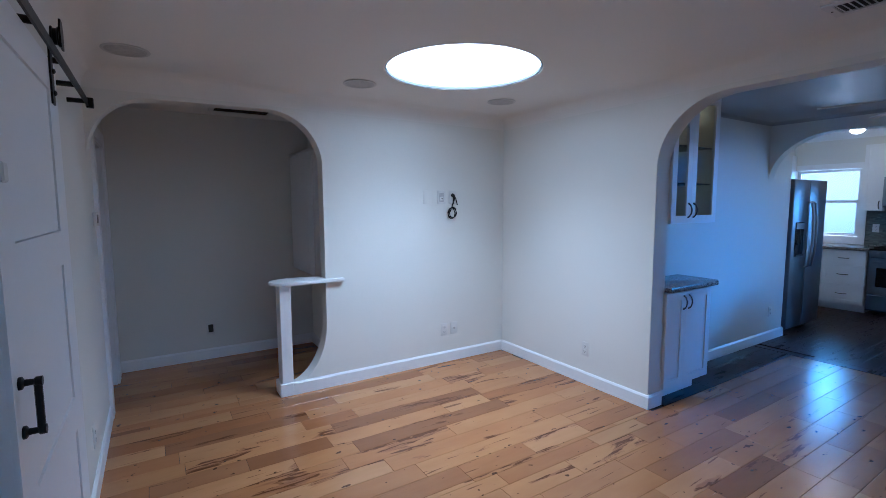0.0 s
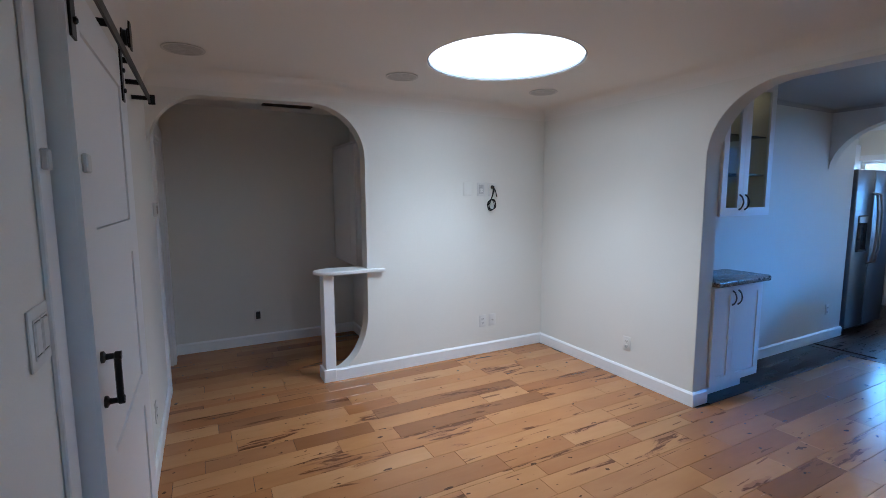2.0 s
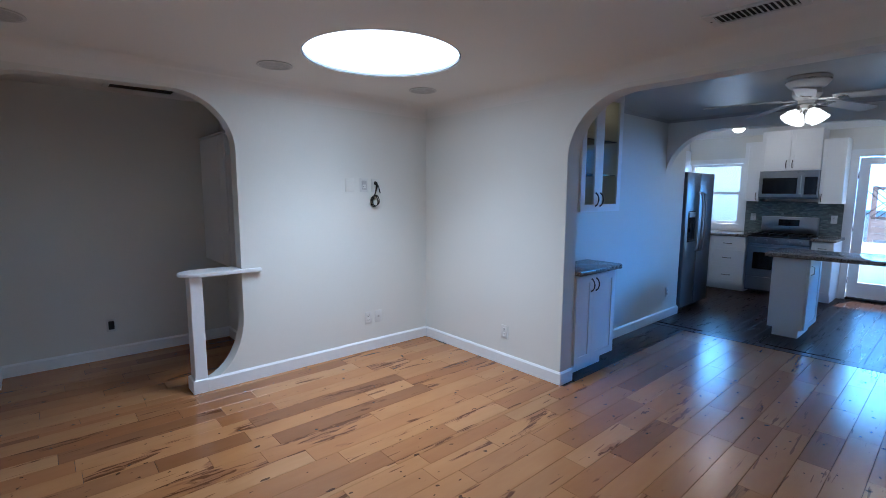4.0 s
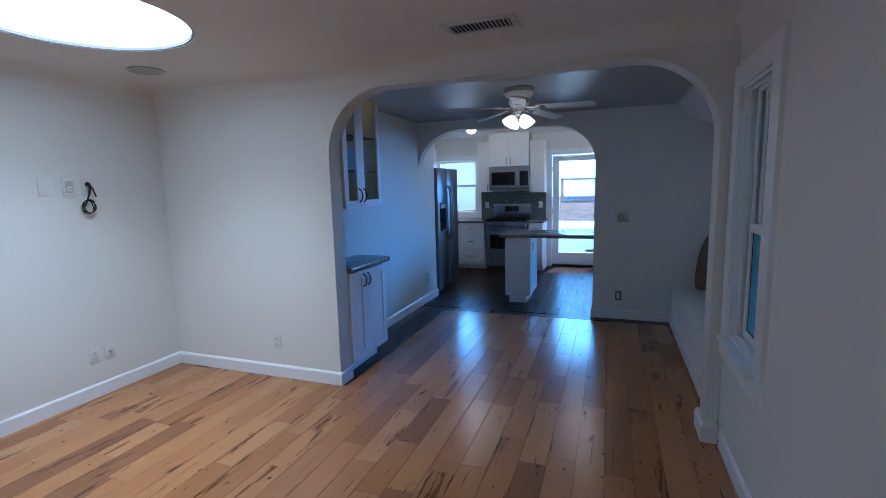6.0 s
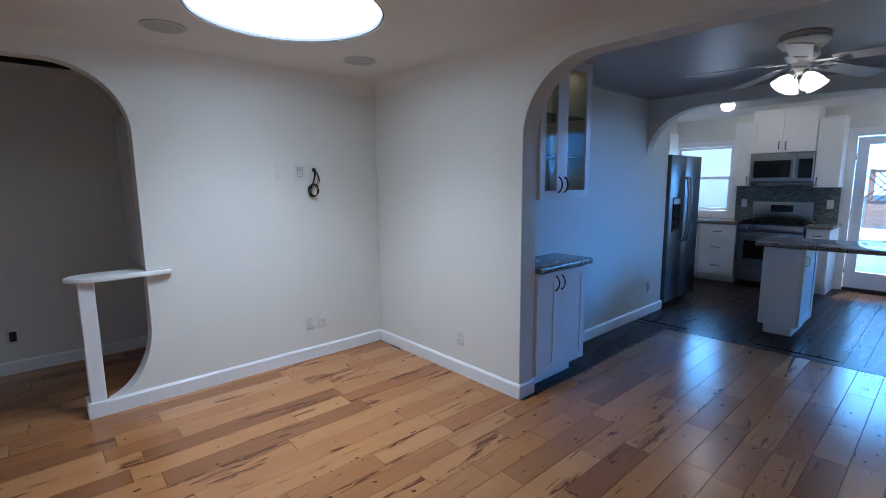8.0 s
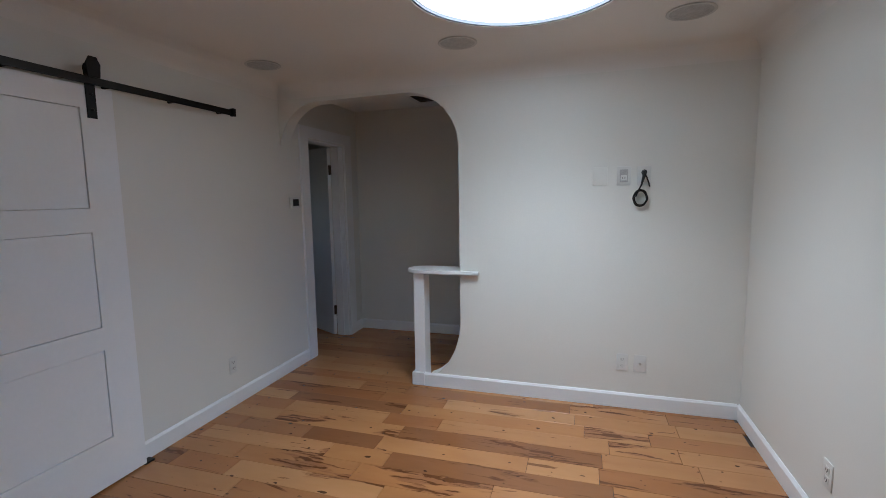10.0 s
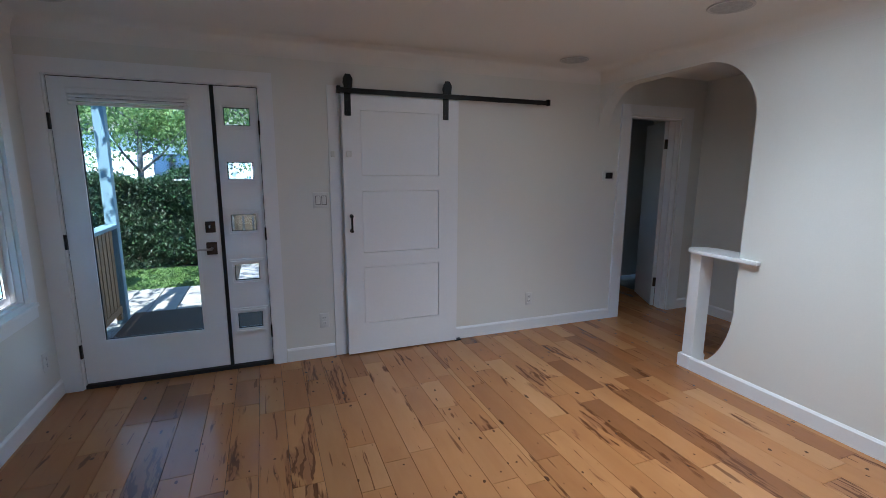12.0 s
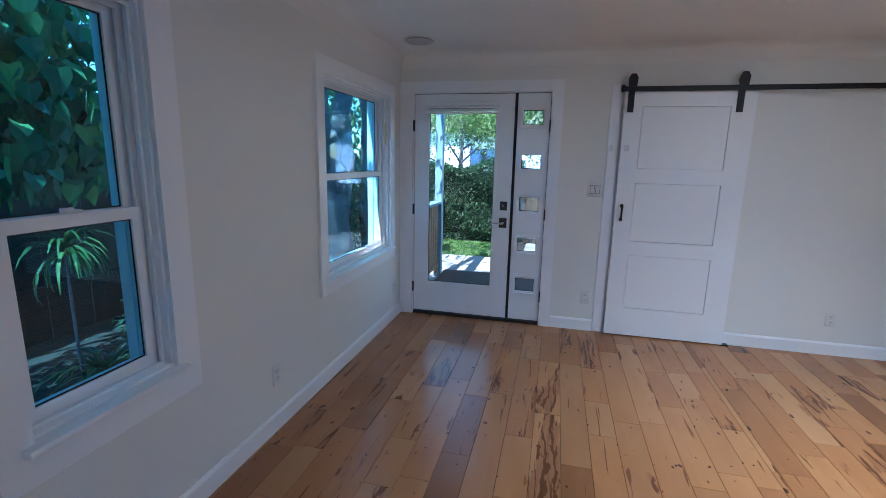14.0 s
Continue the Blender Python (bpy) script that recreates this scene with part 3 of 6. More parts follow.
ho = plate((2.665, N, 1.61), 0, 0.09, 0.125, "recessed_outlet", "white recessed outlet box behind the television place")
part("recess", B(-0.026, -0.0075, -0.042, 0.026, -0.0055, 0.042), GRILLE, ho, local=True)
part("receptacle", B(-0.018, -0.010, -0.03, 0.018, -0.006, 0.005, bev=0.002), PLASTIC, ho, local=True)
for x in (-0.007, 0.007):
    part("slot", B(x - 0.0015, -0.0112, -0.02, x + 0.0015, -0.0098, -0.008), SLOT, ho, local=True)
cp = plate((2.79, N, 1.61), 0, 0.085, 0.125, "cable_plate", "white cable pass-through plate")
part("opening", lathe(bmesh.new(), [(0.0, 0), (0.018, 0), (0.018, 0.002), (0, 0.002)], (0, -0.006, 0.02), 20, pose(0, 0, 0, 90)), SLOT, cp, local=True)
cab = thing("coiled_cable", (2.79, N - 0.03, 1.40), "black cable hanging from the wall plate in a coil", "cable")
bm = bmesh.new()
tube(bm, [(2.785, N - 0.006, 1.632), (2.787, N - 0.03, 1.63), (2.785, N - 0.04, 1.60), (2.772, N - 0.04, 1.55), (2.755, N - 0.04, 1.51), (2.738, N - 0.04, 1.47)], [0.012, 0.011, 0.010, 0.006, 0.005, 0.005])
part("lead", bm, BLACK, cab)
bm = bmesh.new()
ring = [(2.768 + (0.048 + 0.006 * math.sin(a * 1.3)) * math.cos(a) * (0.85 + 0.03 * math.sin(a * .7)), N - 0.03 - 0.012 * math.sin(a * 0.37), 1.462 + (0.050 + 0.005 * math.cos(a * 0.6)) * math.sin(a)) for a in np.linspace(2.4, 2.4 + math.tau * 3.1, 90)]
tube(bm, ring, 0.0042, 6)
part("coil", bm, BLACK, cab)
bm = bmesh.new()
tube(bm, [(2.787, N - 0.04, 1.62), (2.80, N - 0.045, 1.60), (2.815, N - 0.04, 1.56), (2.822, N - 0.04, 1.535)], 0.005, 6)
part("plug_tail", bm, BLACK, cab)

outlet((E, 3.19, 0.305), -90)
rocker((W, 1.73, 1.272), 90, 2, "white double rocker light switch by the sliding door")
outlet((W, 1.72, 0.308), 90)
outlet((W, 3.62, 0.30), 90)
outlet((0.19, S, 0.30), 180)
outlet((2.10, S, 0.32), 180)
hp = plate((0.77, 5.67, 0.31), 0, 0.075, 0.12, "hall_outlet", "white outlet with a dark device plugged in on the hall wall")
part("device", B(-0.022, -0.022, -0.038, 0.022, -0.006, 0.04, bev=0.004), SLOT, hp, local=True)
rocker((K, 0.475, 1.165), -90, 2, "white double switch plate on the dining wall")
bo = plate((K, 0.505, 0.27), -90, 0.060, 0.10, "dark_outlet", "white outlet in a dark frame on the dining wall", mat=SLOT)
part("receptacle", B(-0.019, -0.009, -0.038, 0.019, -0.005, 0.038, bev=0.003), PLASTIC, bo, local=True)
outlet((6.16, DN, 0.33), 0)

tm = thing("thermostat", (W, 4.46, 1.455), "white square thermostat with a dark screen", "thermostat", rz=90)
part("body", B(-0.068, -0.022, -0.048, 0.068, 0, 0.048, bev=0.006, seg=2), PLASTIC, tm, local=True)
part("screen", B(-0.042, -0.024, -0.028, 0.042, -0.0215, 0.03, bev=0.001), BLACK_GLASS, tm, local=True)

# ---- sliding barn door ----
bd = thing("barn_door", (0.03, 2.375, 0.01), "white three-panel sliding barn door hung on a black rail", "door")
bm = grid_wall(bmesh.new(), "x", 0.048, 0.060, 1.90, 2.85, 0.012, 2.06, [(2.04, 2.68, 0.26, 0.73), (2.04, 2.68, 0.85, 1.34), (2.04, 2.68, 1.46, 1.95)])
part("frame", bm, TRIM, bd)
for z0, z1 in ((0.26, 0.73), (0.85, 1.34), (1.46, 1.95)):
    part("panel", B(0.018, 2.043, z0 + 0.003, 0.054, 2.677, z1 - 0.003), TRIM, bd)
part("core", grid_wall(bmesh.new(), "x", 0.006, 0.0478, 1.90, 2.85, 0.012, 2.06, [(2.04, 2.68, 0.26, 0.73), (2.04, 2.68, 0.85, 1.34), (2.04, 2.68, 1.46, 1.95)]), TRIM, bd)
bh = part("handle", tube(bmesh.new(), [(0.093, 1.95, 1.035), (0.093, 1.95, 1.145)], 0.008, 10), BLACK, bd, "black iron pull handle")
for z in (1.032, 1.148):
    part("mount", lathe(bmesh.new(), [(0.015, 0), (0.015, 0.006), (0.008, 0.010), (0.007, 0.026), (0.011, 0.03), (0.011, 0.042), (0, 0.042)], (0.060, 1.95, z), 14, pose(0, 0, 0, 0, 90)), BLACK, bh)


def hanger(y):
    h = part("hanger", B(0.0605, y - 0.024, 1.905, 0.0665, y + 0.024, 2.13, bev=0.001), BLACK, bd, "black strap hanger with wheel")
    part("wheel", lathe(bmesh.new(), [(0.010, -0.012), (0.034, -0.012), (0.034, -0.008), (0.028, -0.005), (0.028, 0.005), (0.034, 0.008), (0.034, 0.012), (0.010, 0.012)], (0.083, y, 2.140), 24, pose(0, 0, 0, 0, 90)), BLACK, h)
    hood = [(y - 0.03, 2.10), (y + 0.03, 2.10), (y + 0.036, 2.165), (y + 0.018, 2.198), (y - 0.018, 2.198), (y - 0.036, 2.165)]
    part("hood", prism(bmesh.new(), hood, "x", 0.096, 0.102), BLACK, h)
    for z in (1.945, 2.02):
        part("bolt", lathe(bmesh.new(), [(0.009, 0), (0.009, 0.006), (0.004, 0.009), (0, 0.009)], (0.0665, y, z), 6, pose(0, 0, 0, 0, 90)), BLACK, h)


hanger(1.945), hanger(2.735)
se = part("sensor", B(0.060, 1.925, 1.60, 0.074, 1.965, 1.645, bev=0.004), PLASTIC, bd, "small white contact sensor")
rl = thing("barn_door_rail", (0.07, 2.78, 2.085), "long black iron rail fixed to the wall above the door", "rail")
part("bar", B(0.076, 1.865, 2.066, 0.084, 3.695, 2.104, bev=0.001), BLACK, rl)
for y in (1.98, 2.40, 2.85, 3.25, 3.64):
    part("standoff", lathe(bmesh.new(), [(0.012, 0), (0.012, 0.076), (0, 0.076)], (0.0, y, 2.085), 14, pose(0, 0, 0, 0, 90)), BLACK, rl)
for y in (1.862, 3.672):
    part("stop", B(0.072, y, 2.06, 0.106, y + 0.028, 2.112, bev=0.003), BLACK, rl)
structure("barn_trim", B(W, 1.80, 0, 0.012, 1.885, 2.128, bev=0.003), TRIM, "white casing board beside the sliding door")
structure("barn_header", B(W, 1.89, 2.062, 0.012, 2.05, 2.12, bev=0.002), TRIM, "white header board behind the rail")
structure("barn_guide", B(0.0165, 2.84, 0.001, 0.06, 2.90, 0.012), BLACK, "black floor guide")
solo("contact_sensor", B(0.012, 1.815, 1.60, 0.026, 1.845, 1.645, bev=0.003), PLASTIC, "small white contact sensor on the casing", "sensor")

# ---- front door with sidelight ----
fd = thing("door_1", (-0.03, 0.7, 0), "white front door with full glass and a five-light side panel", "door", kind="structure")
part("casing", grid_wall(bmesh.new(), "x", 0.0, 0.02, S + 0.002, 1.42, 0, 2.178, [(0.09, 1.325, -0.01, 2.085)]), TRIM, fd)
part("jamb", grid_wall(bmesh.new(), "x", -0.138, -0.001, 0.087, 1.333, 0, 2.093, [(0.10, 1.32, -0.01, 2.08)]), TRIM, fd)
part("threshold", B(-0.145, 0.10, -0.005, 0.006, 1.32, 0.026, bev=0.004), RUBBER, fd, "black threshold")
part("mullion", B(-0.08, 1.012, 0.026, -0.022, 1.036, 2.08), RUBBER, fd, "black seal between leaf and side panel")
leaf = part("leaf", grid_wall(bmesh.new(), "x", -0.062, -0.018, 0.104, 1.010, 0.032, 2.074, [(0.24, 0.855, 0.33, 1.955)]), TRIM, fd)
part("glazing_bead", grid_wall(bmesh.new(), "x", -0.020, -0.010, 0.222, 0.873, 0.312, 1.973, [(0.243, 0.852, 0.333, 1.952)]), TRIM, leaf)
gp = part("pane", B(-0.046, 0.24, 0.33, -0.040, 0.855, 1.955), GLASS, leaf, "clear glass")
gp.visible_shadow = False
part("gasket", grid_wall(bmesh.new(), "x", -0.038, -0.030, 0.241, 0.854, 0.331, 1.954, [(0.247, 0.848, 0.337, 1.948)]), RUBBER, leaf)
sh = part("shade", B(-0.018, 0.205, 1.972, 0.018, 0.89, 2.008, bev=0.004), TRIM, leaf, "white pleated shade rolled up")
for z in (1.902, 1.926, 1.950):
    part("pleat", B(-0.012, 0.21, z, 0.030, 0.885, z + 0.019, bev=0.008), TRIM, sh)
for z in (0.27, 1.03, 1.80):
    part("hinge", B(-0.020, 0.088, z - 0.05, 0.004, 0.103, z + 0.05, bev=0.003), BLACK, fd, "black hinge")
    part("hinge", B(-0.020, 1.313, z - 0.05, 0.004, 1.325, z + 0.05, bev=0.003), BLACK, fd, "black hinge")
db = part("deadbolt", B(-0.018, 0.918, 1.055, -0.006, 0.984, 1.135, bev=0.003), BRONZE, leaf, "square bronze deadbolt")
part("thumb_turn", B(-0.006, 0.942, 1.09, 0.018, 0.952, 1.11, bev=0.002), NICKEL, db)
lv = part("lever_lock", B(-0.018, 0.915, 0.895, -0.004, 0.985, 0.985, bev=0.003), BRONZE, leaf, "square bronze lever set")
part("lever", tube(bmesh.new(), [(-0.006, 0.95, 0.94), (0.04, 0.95, 0.94), (0.048, 0.94, 0.94), (0.05, 0.90, 0.942), (0.05, 0.84, 0.938)], [0.011, 0.010, 0.009, 0.008, 0.006], 10), NICKEL, lv)
lites = [(z - 0.064, z + 0.064) for z in (1.872, 1.495, 1.118, 0.747, 0.372)]
side = part("side_panel", grid_wall(bmesh.new(), "x", -0.062, -0.018, 1.038, 1.316, 0.032, 2.074, [(1.087, 1.263, a, b) for a, b in lites]), TRIM, fd)
for a, b in lites:
    bm = grid_wall(bmesh.new(), "x", -0.0185, -0.009, 1.050, 1.300, a - 0.037, b + 0.037, [(1.063, 1.287, a - 0.024, b + 0.024)])
    grid_wall(bm, "x", -0.0185, 0.002, 1.0635, 1.2865, a - 0.0235, b + 0.0235, [(1.076, 1.274, a - 0.011, b + 0.011)])
    grid_wall(bm, "x", -0.0185, -0.008, 1.0765, 1.2735, a - 0.0105, b + 0.0105, [(1.089, 1.261, a + 0.002, b - 0.002)])
    part("lite_frame", bm, TRIM, side)
    q = part("pane", B(-0.045, 1.087, a, -0.039, 1.263, b), GLASS, side)
    q.visible_shadow = False
    part("gasket", grid_wall(bmesh.new(), "x", -0.037, -0.029, 1.088, 1.262, a + 0.001, b - 0.001, [(1.094, 1.256, a + 0.007, b - 0.007)]), RUBBER, side)
part("gap_seal", B(-0.03, 1.3165, 0.03, -0.024, 1.3195, 2.078), RUBBER, fd)
part("gap_seal", B(-0.03, 0.1005, 0.03, -0.024, 0.1035, 2.078), RUBBER, fd)
part("gap_seal", B(-0.03, 0.104, 2.0745, -0.024, 1.316, 2.0795), RUBBER, fd)

# ---- hall bedroom door, standing open ----
hd = thing("door_2", (-0.07, 4.98, 0), "open white two-panel bedroom door in a white casing", "door", kind="structure")
part("casing", grid_wall(bmesh.new(), "x", 0.0, 0.02, 4.575, 5.50, 0, 2.135, [(4.695, 5.365, -0.01, 2.035)]), TRIM, hd)
part("jamb", grid_wall(bmesh.new(), "x", -0.139, -0.001, 4.702, 5.358, 0, 2.029, [(4.715, 5.345, -0.01, 2.015)]), TRIM, hd)
part("stop", B(-0.09, 5.333, 0, -0.05, 5.3445, 2.014), TRIM, hd)
bm = bmesh.new()
shaker(bm, 0.60, 0.95, 0.018, 0.10, 0.008, 0, 0.01)
shaker(bm, 0.60, 1.05, 0.018, 0.10, 0.008, 0, 0.965)
box(bm, 0, 0.0005, 0.01, 0.60, 0.018, 2.015)
bm.transform(pose(-0.15, 5.325, 0, 0, 0, 180 - 28))
leaf2 = part("leaf", bm, TRIM, hd)
for z in (0.28, 1.78):
    part("hinge", B(-0.155, 5.315, z - 0.05, -0.135, 5.346, z + 0.05, bev=0.003), BRONZE, hd, "dark bronze hinge")
kb = lathe(bmesh.new(), [(0, 0.0), (0.024, 0.002), (0.024, 0.008), (0.009, 0.012), (0.009, 0.03), (0.022, 0.036), (0.026, 0.05), (0.018, 0.062), (0, 0.065)], (0, 0, 0), 18, pose(0, 0, 0, 90))
kb.transform(pose(-0.15, 5.325, 0.96, 0, 0, 180 - 28) @ pose(0.54, -0.02, 0))
part("knob", kb, BRONZE, leaf2, "dark bronze knob")

# shallow cupboard on the hall's end wall
hc = thing("hall_cupboard", (1.70, 5.26, 0.86), "shallow white painted cupboard on the hall wall", "cabinet")
part("body", B(1.622, 4.86, 0.86, 1.797, 5.652, 2.05), CABINET, hc)
part("door", B(1.602, 5.052, 0.87, 1.6205, 5.645, 2.04, bev=0.002), TRIM, hc)
part("door", B(1.602, 4.865, 0.87, 1.6205, 5.046, 2.04, bev=0.002), TRIM, hc)
part("cornice", B(1.597, 4.85, 2.0505, 1.797, 5.656, 2.068, bev=0.003), TRIM, hc)


# ---- double-hung windows ----
def double_hung(name, x0, x1, z0, z1, y, label, casing=0.09, inner=1, depth=0.14, mid=0.5, apron=0.10):
    """A sash window; the room lies towards +y of the wall's face at y (inner=1)."""
    w = thing(name, ((x0 + x1) / 2, y, z0), label, "window", kind="structure")
    part("casing", grid_wall(bmesh.new(), "y", y, y + 0.02, x0 - casing, x1 + casing, z0 - apron, z1 + casing, [(x0 + 0.006, x1 - 0.006, z0 + 0.004, z1 - 0.006)]), TRIM, w)
    part("sill", B(x0 - 0.03, y - 0.05, z0 - 0.018, x1 + 0.03, y + 0.055, z0 + 0.006, bev=0.006, seg=2), TRIM, w)
    part("jamb", grid_wall(bmesh.new(), "y", y - depth + 0.001, y - 0.001, x0 + 0.001, x1 - 0.001, z0 + 0.007, z1 - 0.001, [(x0 + 0.018, x1 - 0.018, z0 + 0.02, z1 - 0.018)]), TRIM, w)
    for k, (d, a) in enumerate(((0.030, 0.018), (0.062, 0.030))):
        part("stop", grid_wall(bmesh.new(), "y", y - d - 0.012, y - d, x0 + 0.016, x1 - 0.016, z0 + 0.018, z1 - 0.016, [(x0 + a + 0.012, x1 - a - 0.012, z0 + 0.03, z1 - a - 0.012)]), TRIM, w)
    part("outer_frame", grid_wall(bmesh.new(), "y", y - depth - 0.05, y - depth - 0.001, x0 - 0.05, x1 + 0.05, z0 - 0.05, z1 + 0.05, [(x0 + 0.03, x1 - 0.03, z0 + 0.02, z1 - 0.03)]), TRIM, w)
    zm = z0 + (z1 - z0) * mid
    for nm, a, b, yy in (("lower_sash", z0 + 0.022, zm + 0.024, y - 0.058), ("upper_sash", zm - 0.020, z1 - 0.02, y - 0.092)):
        s_ = part(nm, grid_wall(bmesh.new(), "y", yy - 0.03, yy, x0 + 0.028, x1 - 0.028, a, b, [(x0 + 0.070, x1 - 0.070, a + 0.045, b - 0.042)]), TRIM, w)
        g = part("pane", B(x0 + 0.070, yy - 0.018, a + 0.045, x1 - 0.070, yy - 0.013, b - 0.042), GLASS_BLUE, s_, "clear glass")
        g.visible_shadow = False
        part("gasket", grid_wall(bmesh.new(), "y", yy - 0.012, yy - 0.009, x0 + 0.0702, x1 - 0.0702, a + 0.0452, b - 0.0422, [(x0 + 0.075, x1 - 0.075, a + 0.05, b - 0.047)]), RUBBER, s_)
    lk = part("sash_lock", B((x0 + x1) / 2 - 0.03, y - 0.088, zm + 0.0245, (x0 + x1) / 2 + 0.03, y - 0.06, zm + 0.034, bev=0.003), PLASTIC, w)
    part("cam", B((x0 + x1) / 2 - 0.008, y - 0.082, zm + 0.034, (x0 + x1) / 2 + 0.035, y - 0.068, zm + 0.042, bev=0.003), PLASTIC, lk)
    return w


double_hung("window_1", 0.315, 1.50, 0.71, 2.02, S, "white double-hung window with deep stepped casing")
double_hung("window_2", 2.76, 3.30, 0.67, 2.03, S, "narrow white double-hung window beside the arch", casing=0.11, mid=0.455, apron=0.125)
tape = solo("window_label", B(0.3365, S - 0.045, 1.62, 0.3395, S - 0.022, 1.80), plain("yellow_tape", (0.75, 0.52, 0.08), 0.6), "yellow paper label stuck on the window jamb", "label")

# bay window over the seat
bw = thing("window_3", (4.8, -0.80, 0.85), "white bay window over the window seat", "window", kind="structure")
part("frame", grid_wall(bmesh.new(), "y", -0.84, -0.76, 4.201, 5.399, 0.851, 1.799, [(4.26, 4.77, 0.91, 1.74), (4.83, 5.34, 0.91, 1.74)]), TRIM, bw)
for a, b in ((4.26, 4.77), (4.83, 5.34)):
    g = part("pane", B(a, -0.803, 0.91, b, -0.797, 1.74), GLASS, bw)
    g.visible_shadow = False

# ---- window seat ----
ws = thing("built_in_bench", (4.75, -0.3, 0), "white built-in window seat with panelled front", "bench")
part("body", B(EB + 0.002, -0.738, 0.0, K - 0.018, -0.045, 0.375), CABINET, ws)
part("top", B(EB + 0.001, -0.738, 0.375, K - 0.002, -0.028, 0.408, bev=0.006, seg=2), TRIM, ws, "smooth white seat board")
n, x0 = 6, EB + 0.02
pw = (K - 0.03 - x0) / n
for i in range(n):
    part("front_panel", shaker(bmesh.new(), pw - 0.012, 0.245, 0.018, 0.05, 0.010), CABINET, ws).matrix_basis = pose(x0 + i * pw - 4.75, -0.037 + 0.3 + 0.010, 0.115, 0, 0, 180) @ pose(-(pw - 0.012), 0, 0)
part("plinth", B(EB + 0.002, -0.044, 0.0, K - 0.018, -0.022, 0.10, bev=0.003), TRIM, ws)
# brown cushion leaning in the corner of the seat
cu = [(-0.17, 0.0), (0.19, 0.0)] + arc(0.0, 0.04, 0.21, 0.60, 0, 180, 20)
bm = prism(bmesh.new(), cu, "x", -0.04, 0.04, bev=0.014)
bm.transform(pose(5.80, -0.46, 0.410, 0, 7, 0))
solo("seat_cushion", bm, CARTON, "brown rounded cushion leaning on the window seat", "cushion")


# ---- dining cabinets ----
PULL = DARK_NICKEL


def pull(parent, x, z, vertical=True, ln=0.11, mat=None):
    """A bowed bar pull on a leaf whose face is at y = -0.02 in its own axes."""
    pts = []
    for i in range(9):
        a = i / 8
        d = -0.02 - 0.03 * math.sin(math.pi * a) ** 0.6
        pts.append((x, d, z + (a - 0.5) * ln) if vertical else (x + (a - 0.5) * ln, d, z))
    return part("handle", tube(bmesh.new(), pts, [0.007, 0.0055, 0.005, 0.0055, 0.006, 0.0055, 0.005, 0.0055, 0.007], 8), mat or PULL, parent, "curved nickel handle", local=True)


def leaf_on(parent, name, w, h, m, handle=None, glass=False, rail=0.06, label=""):
    """A cabinet leaf w x h in its own axes, hung at m under its cabinet."""
    bm = bmesh.new()
    if glass:
        grid_wall(bm, "y", -0.02, 0, 0, w, 0, h, [(rail, w - rail, rail, h - rail)])
    else:
        shaker(bm, w, h, 0.02, rail)
    ob = part(name, bm, CABINET, parent, label, local=True)
    ob.matrix_basis = m
    if glass:
        g = part("pane", B(rail, -0.011, rail, w - rail, -0.007, h - rail), CAB_GLASS, ob, local=True)
        g.visible_shadow = False
    if handle:
        pull(ob, *handle)
    return ob


CX0, CX1, CY = EB + 0.006, 4.21, 2.575
bc = thing("base_cabinet", ((CX0 + CX1) / 2, 2.75, 0), "white shaker base cabinet with two doors under a granite top", "cabinet")
part("body", B(CX0, CY + 0.021, 0.105, CX1, DN - 0.003, 0.872), CABINET, bc)
part("toe_kick", B(CX0, CY + 0.09, 0.0, CX1 - 0.06, DN - 0.003, 0.105), CABINET, bc)
LEAVES = ((CX0 + 0.002, 0.257), (3.846, CX1 - 3.848))   # left end and width of the two leaves
for i, (lx, lw) in enumerate(LEAVES):
    leaf_on(bc, "door", lw, 0.745, pose(lx - (CX0 + CX1) / 2, CY + 0.02 - 2.75, 0.115), (lw - 0.035 if i == 0 else 0.035, 0.66))
top = [(CX0, DN - 0.003), (CX0, CY - 0.035), (CX1 + 0.04, CY - 0.035), (CX1 + 0.085, CY - 0.005), (CX1 + 0.085, DN - 0.003)]
solo("countertop", prism(bmesh.new(), top, "z", 0.874, 0.914, bev=0.010), GRANITE, "brown speckled granite countertop with eased edge", "countertop")

uc = thing("wall_cabinet", ((CX0 + CX1) / 2, 2.75, 1.39), "white wall cabinet with two glass doors and glass shelves", "cabinet")
ux0, ux1, uz0, uz1 = CX0, CX1, 1.39, 2.37
bm = bmesh.new()
for q in ((ux0, CY + 0.021, uz0, ux0 + 0.018, DN - 0.003, uz1), (ux1 - 0.018, CY + 0.021, uz0, ux1, DN - 0.003, uz1), (ux0 + 0.018, CY + 0.021, uz0, ux1 - 0.018, DN - 0.003, uz0 + 0.018), (ux0 + 0.018, CY + 0.021, uz1 - 0.018, ux1 - 0.018, DN - 0.003, uz1)):
    box(bm, *q)
part("carcass", bm, CABINET, uc)
part("back", B(ux0 + 0.018, DN - 0.012, uz0 + 0.018, ux1 - 0.018, DN - 0.005, uz1 - 0.018), PINE, uc, "pale wood back panel")
for xx in (ux0 + 0.0185, ux1 - 0.0215):
    part("side_lining", B(xx, CY + 0.03, uz0 + 0.02, xx + 0.003, DN - 0.014, uz1 - 0.02), PINE, uc)
SHELF_GLASS = plain("green_glass_edge", (0.02, 0.035, 0.03), 0.3, vary=0.05, bump=0)
